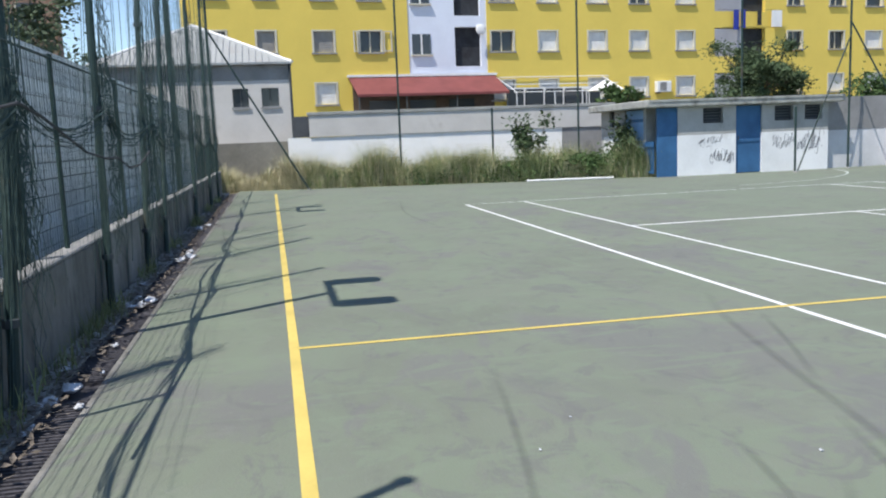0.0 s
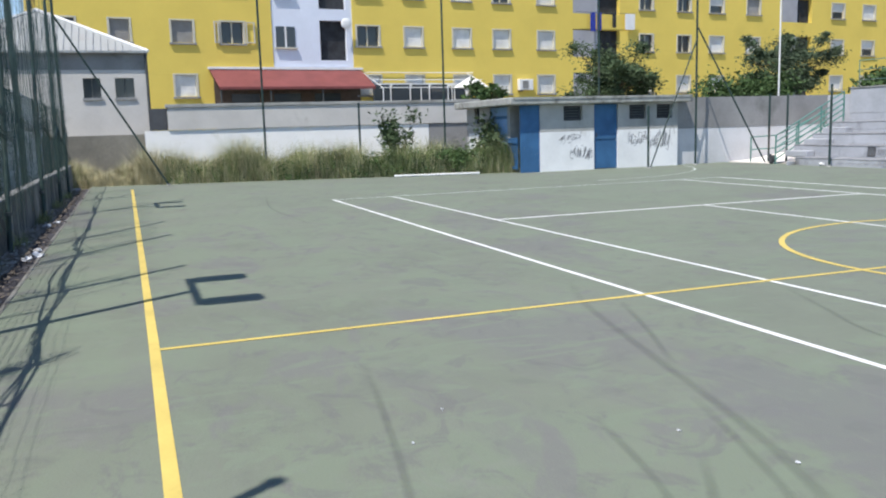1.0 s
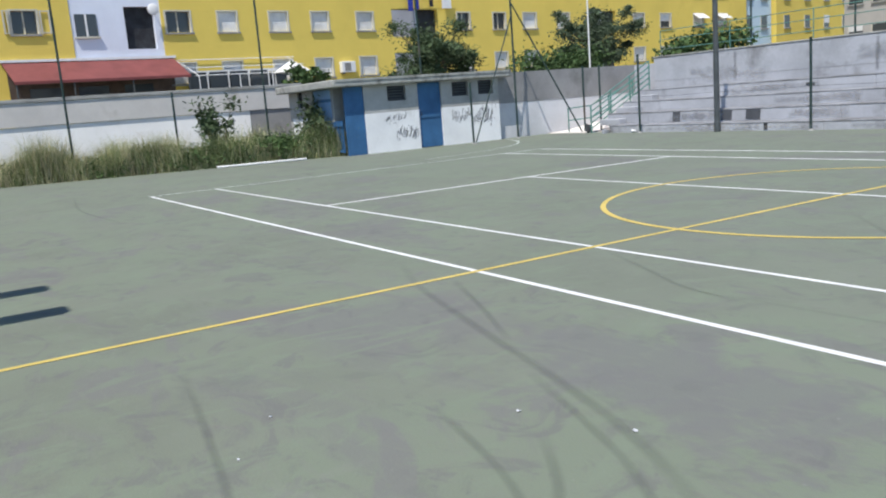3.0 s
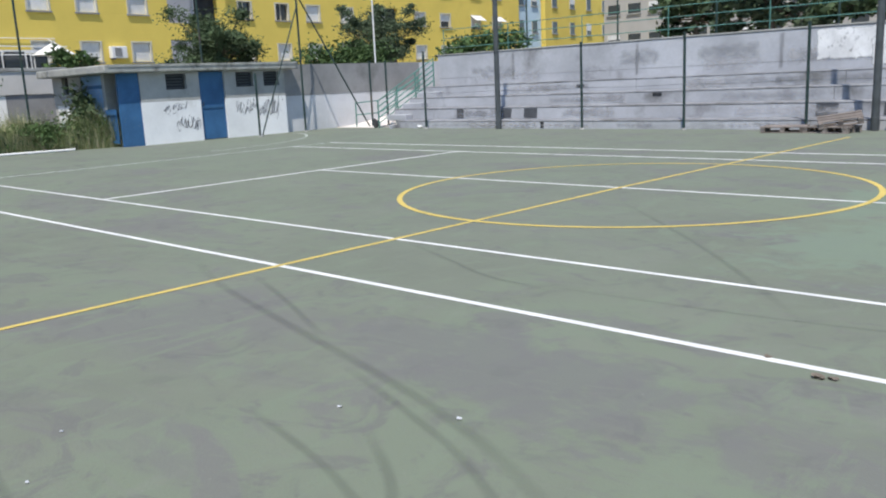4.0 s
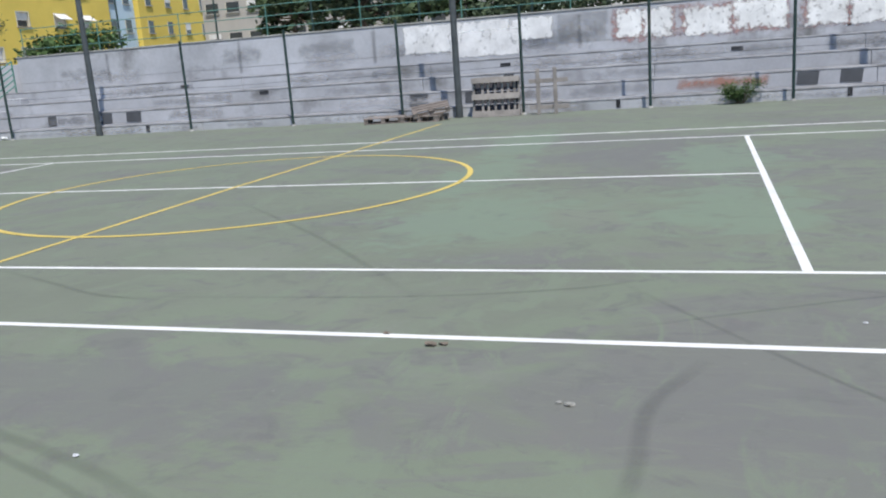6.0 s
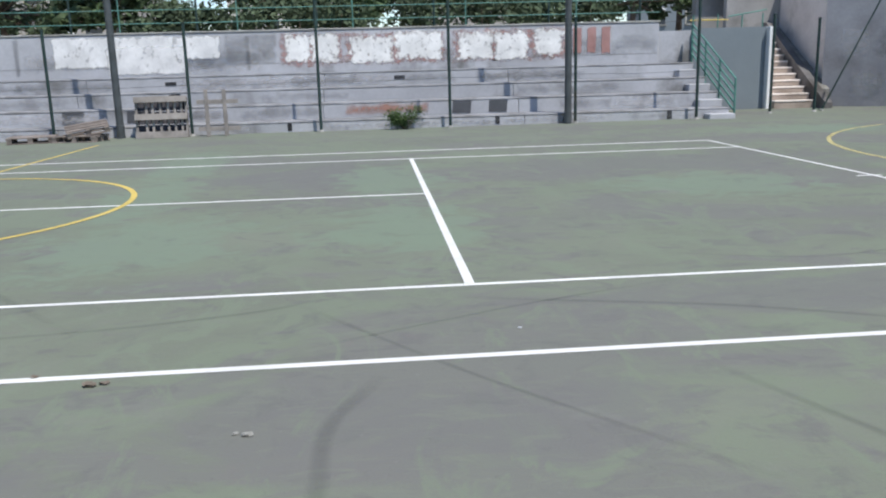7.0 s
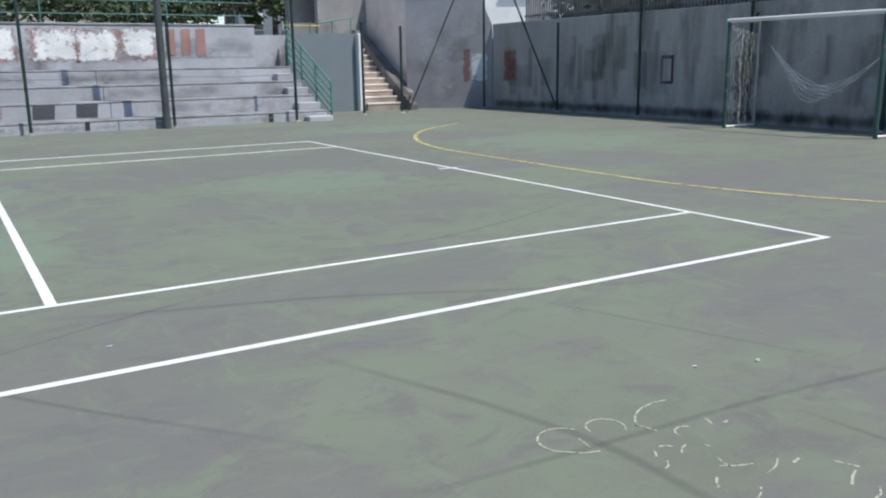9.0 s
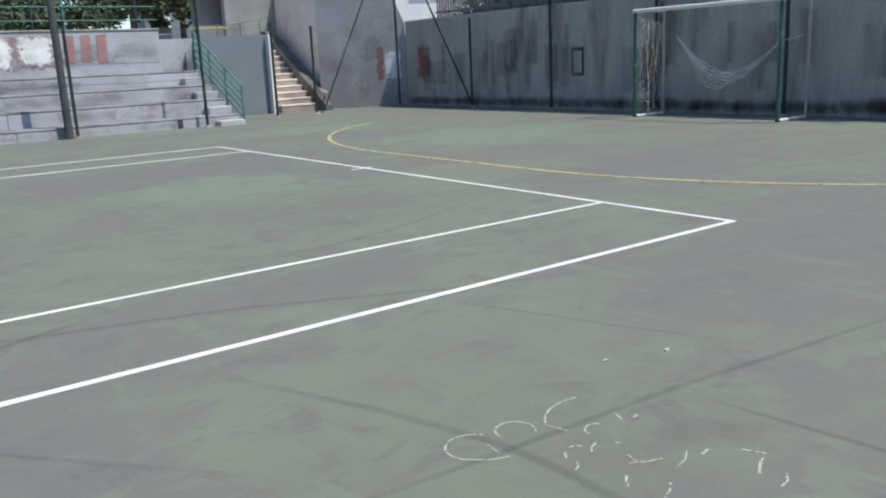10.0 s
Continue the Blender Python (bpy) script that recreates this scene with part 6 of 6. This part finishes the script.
def hanging_net():
    """The old ball net: loose strands, a sagging gathered roll, and a square-meshed veil."""
    rng = random.Random(90)
    n_ = thing("ball_net", (0, SY + 0.1, 0), "torn dark green ball net hanging from the posts", "net")
    bm = bmesh.new()
    for i in range(150):
        if i % 3 == 0:
            x, top = rng.uniform(-19.0, -2.5), rng.uniform(3.0, 4.7)
        elif i % 3 == 1:
            x, top = rng.choice((0.62, 0.62, -2.3, -4.9)) + rng.gauss(0, 0.09), rng.uniform(2.0, 2.7)
        else:
            x, top = rng.choice((-2.4, -5.5, -7.0, -8.4, -12.2, -15.6)) + rng.gauss(0, 0.3), rng.uniform(3.2, 4.7)
        if x < -10:
            top += 1.3
        z = top
        p = Vector((x, SY + 0.1 + rng.uniform(-0.06, 0.06), z))
        low = rng.uniform(0.1, 2.0)
        while z > low:
            z -= 0.4
            q = Vector((p.x + rng.uniform(-0.05, 0.05) + (0.09 if x > -6 else 0.0), p.y + rng.uniform(-0.015, 0.015), z))
            rod(bm, p, q, 0.0036, 4)
            p = q
    part("net_strand", bm, M_NET, n_)["kind"] = "stuff"
    bm = bmesh.new()
    xs = [3.9, 0.75, -2.2, -5.5, -8.0, -11.4, -15.4, -18.5]
    for n0, (a, b) in enumerate(zip(xs, xs[1:])):
        sag, hi = rng.uniform(0.2, 0.35), 1.85 + rng.uniform(-0.08, 0.08)
        for s in range(12):
            ph, r0 = rng.uniform(0, 6), rng.uniform(0.01, 0.09) if s else 0.0
            prev = None
            for k in range(17):
                t = k / 16
                z = hi - sag * 4 * t * (1 - t) * (0.7 + 0.3 * math.sin(3 * t + n0)) + r0 * math.sin(5 * t + ph) - (0.06 if s else 0)
                p = Vector((a + (b - a) * t, SY + 0.15 + 0.4 * r0 * math.cos(7 * t + ph), z))
                if prev is not None:
                    rod(bm, prev, p, 0.0032 if s else 0.008, 4)
                prev = p
    part("gathered_roll", bm, M_NET, n_)
    # the veil: wavy fine cords, closer together where the net hangs slack
    lines = []
    x = -19.0
    while x < 3.4:
        h = 2.38 if x > -4 else 4.3
        px, z, line = x, h, []
        low = rng.uniform(0.45, 0.75)
        while z > low:
            line.append((px, SY + 0.11 + rng.uniform(-0.012, 0.012), z))
            px += rng.uniform(-0.022, 0.022)
            z -= 0.2
        lines.append(line)
        x += rng.uniform(0.07, 0.15)
    z = 0.75
    while z < 4.2:
        x0 = 3.4 if z < 2.3 else -4.0
        line, px = [], -19.0
        while px < x0:
            line.append((px, SY + 0.11 + rng.uniform(-0.012, 0.012), z + rng.uniform(-0.014, 0.014)))
            px += 0.25
        lines.append(line)
        z += rng.uniform(0.10, 0.2)
    cords("veil", lines, 0.0016, M_NET, n_)
    # torn shreds that hang in bunches at the posts
    shreds = []
    for cx in (0.62, 0.7, -2.35, -2.5, -5.0, -5.6, -7.2, -8.4, -12.2, -15.6):
        for _ in range(16):
            x, z = cx + rng.gauss(0, 0.13), rng.uniform(1.6, 2.4) if cx > -1 else rng.uniform(1.8, 4.6)
            low, line = rng.uniform(0.05, 1.2), []
            while z > low:
                line.append((x, SY + 0.13 + rng.uniform(-0.04, 0.05), z))
                x += rng.uniform(-0.045, 0.045)
                z -= 0.13
            if len(line) > 1:
                shreds.append(line)
    cords("shred", shreds, 0.0026, M_NET, n_)


hanging_net()


def drain():
    d = thing("drain_channel", (0, -5.48, 0), "dark drainage channel with grating along the court edge", "drain", kind="structure")
    boxpart("channel_bed", M_RUST, d, S_W, S_E, -5.63, -5.36, -0.05, -0.035)
    boxpart("kerb", M_COPING, d, S_W, S_E, -5.858, -5.64, -0.12, 0.015, bevel=0.008)
    boxpart("kerb", M_KERB, d, S_W, S_E, -5.395, -5.352, -0.12, 0.006, bevel=0.004)
    me = None
    for i in range(170):
        x = 3.6 - i * 0.05
        if 0.2 < (x * 0.37) % 1.0 < 0.36:
            continue
        if me is None:
            bm = bmesh.new()
            box(bm, -0.012, 0.012, -0.13, 0.13, 0, 0.016)
            ob = part("grate_bar", bm, M_RUST)
            me = ob.data
        else:
            ob = new("grate_bar", me)
        ob.parent = d
        ob.matrix_parent_inverse = d.matrix_world.inverted()
        ob.location = (x, -5.515, -0.02)


drain()


def crumpled(name, loc, size, material, seed, label):
    rng = random.Random(seed)
    bm = bmesh.new()
    bmesh.ops.create_icosphere(bm, subdivisions=2, radius=1)
    for v in bm.verts:
        k = rng.uniform(0.55, 1.25)
        v.co = Vector((v.co.x * size * k, v.co.y * size * k * 0.7, max(0.0, v.co.z * 0.35 + 0.3) * size * k))
    ob = part(name, bm, material)
    ob.location = loc
    return tagged(ob, label, "litter", "litter along the fence")


rng = random.Random(100)
for i, (x, y, s) in enumerate(((1.0, -5.62, 0.10), (0.75, -5.55, 0.13), (-2.1, -5.55, 0.11), (-2.3, -5.48, 0.12), (-2.5, -5.62, 0.08), (-5.3, -5.5, 0.12), (-5.6, -5.4, 0.16), (-6.2, -5.45, 0.11),
                               (1.5, -5.6, 0.07), (0.2, -5.72, 0.09), (-9.5, -5.6, 0.14), (-10.2, -5.5, 0.12), (1.9, -5.75, 0.08), (-3.4, -5.7, 0.1), (1.15, -5.42, 0.06))):
    crumpled("plastic_litter", (x, y, 0.0), s * 0.75, M_LITTER, 200 + i, "crumpled clear plastic litter in the gutter")
for i, (x, y, s, mt) in enumerate(((4.59, -0.13, 0.035, M_BROWN), (4.65, -0.11, 0.025, M_BROWN), (4.28, 0.03, 0.022, M_BROWN), (5.4, -0.78, 0.022, M_COPING), (5.35, -0.76, 0.016, M_COPING), (3.54, -1.52, 0.016, M_LITTER), (3.0, -1.75, 0.014, M_LITTER),
                                   (9.2, -1.5, 0.015, M_LITTER), (8.9, -1.4, 0.012, M_LITTER), (2.6, -3.0, 0.011, M_LITTER), (2.2, -2.7, 0.011, M_LITTER), (6.7, 0.4, 0.012, M_LITTER), (5.6, -1.6, 0.016, M_LITTER), (-13.9, 16.0, 0.16, M_WHITE))):
    crumpled("litter_scrap", (x, y, 0.001), s, mt, 300 + i, "small scrap of litter on the court")


def gutter_debris():
    r_ = random.Random(110)
    bm = bmesh.new()
    for _ in range(5200):
        x = r_.uniform(-20, 3.5)
        y = -5.66 + r_.gauss(0, 0.14 if x < -2 else 0.09)
        if y < -5.85 or y > -5.2:
            continue
        s = r_.uniform(0.012, 0.04)
        a = r_.uniform(0, 6.28)
        z = 0.02 + r_.random() * 0.03
        d = Vector((math.cos(a), math.sin(a), r_.uniform(-0.4, 0.4))) * s
        e = Vector((-math.sin(a), math.cos(a), r_.uniform(-0.4, 0.4))) * s * 0.5
        p = Vector((x, y, z))
        bm.faces.new([bm.verts.new(q) for q in (p - d, p - e, p + d, p + e)])
    tagged(part("dead_leaves", bm, M_BROWN), "dead leaves and dirt in the gutter", "leaves", "", "stuff")
    bm = bmesh.new()
    for _ in range(900):
        cx = r_.choice((0.3, -0.9, -1.8, 1.6, -4.2, -7.0, -10.5, -14, -17))
        x, y, h = cx + r_.gauss(0, 0.3), -5.75 + r_.gauss(0, 0.06), r_.uniform(0.06, 0.28)
        a = r_.uniform(0, 6.28)
        d = Vector((math.cos(a), math.sin(a), 0)) * h * 0.4
        w = Vector((-math.sin(a), math.cos(a), 0)) * 0.006
        p = Vector((x, y, 0))
        bm.faces.new([bm.verts.new(q) for q in (p - w, p + w, p + d + Vector((0, 0, h)))])
    tagged(part("gutter_weeds", bm, M_GRASS), "thin weeds growing along the low wall", "weeds", "", "stuff")


gutter_debris()
crumpled("rubbish_sack", (-16.13, 16.03, 0.0), 0.17, M_BLACK, 400, "small black rubbish sack beside the ramp")
bpy.data.objects["rubbish_sack"].scale = (0.7, 0.7, 2.6)
for i in range(26):
    crumpled("plastic_litter", (rng.uniform(-9.0, 2.2), rng.gauss(-5.66, 0.09), 0.012), rng.uniform(0.02, 0.06), rng.choice((M_LITTER, M_LITTER, M_COPING)), 420 + i, "small crumpled scrap of litter in the gutter")
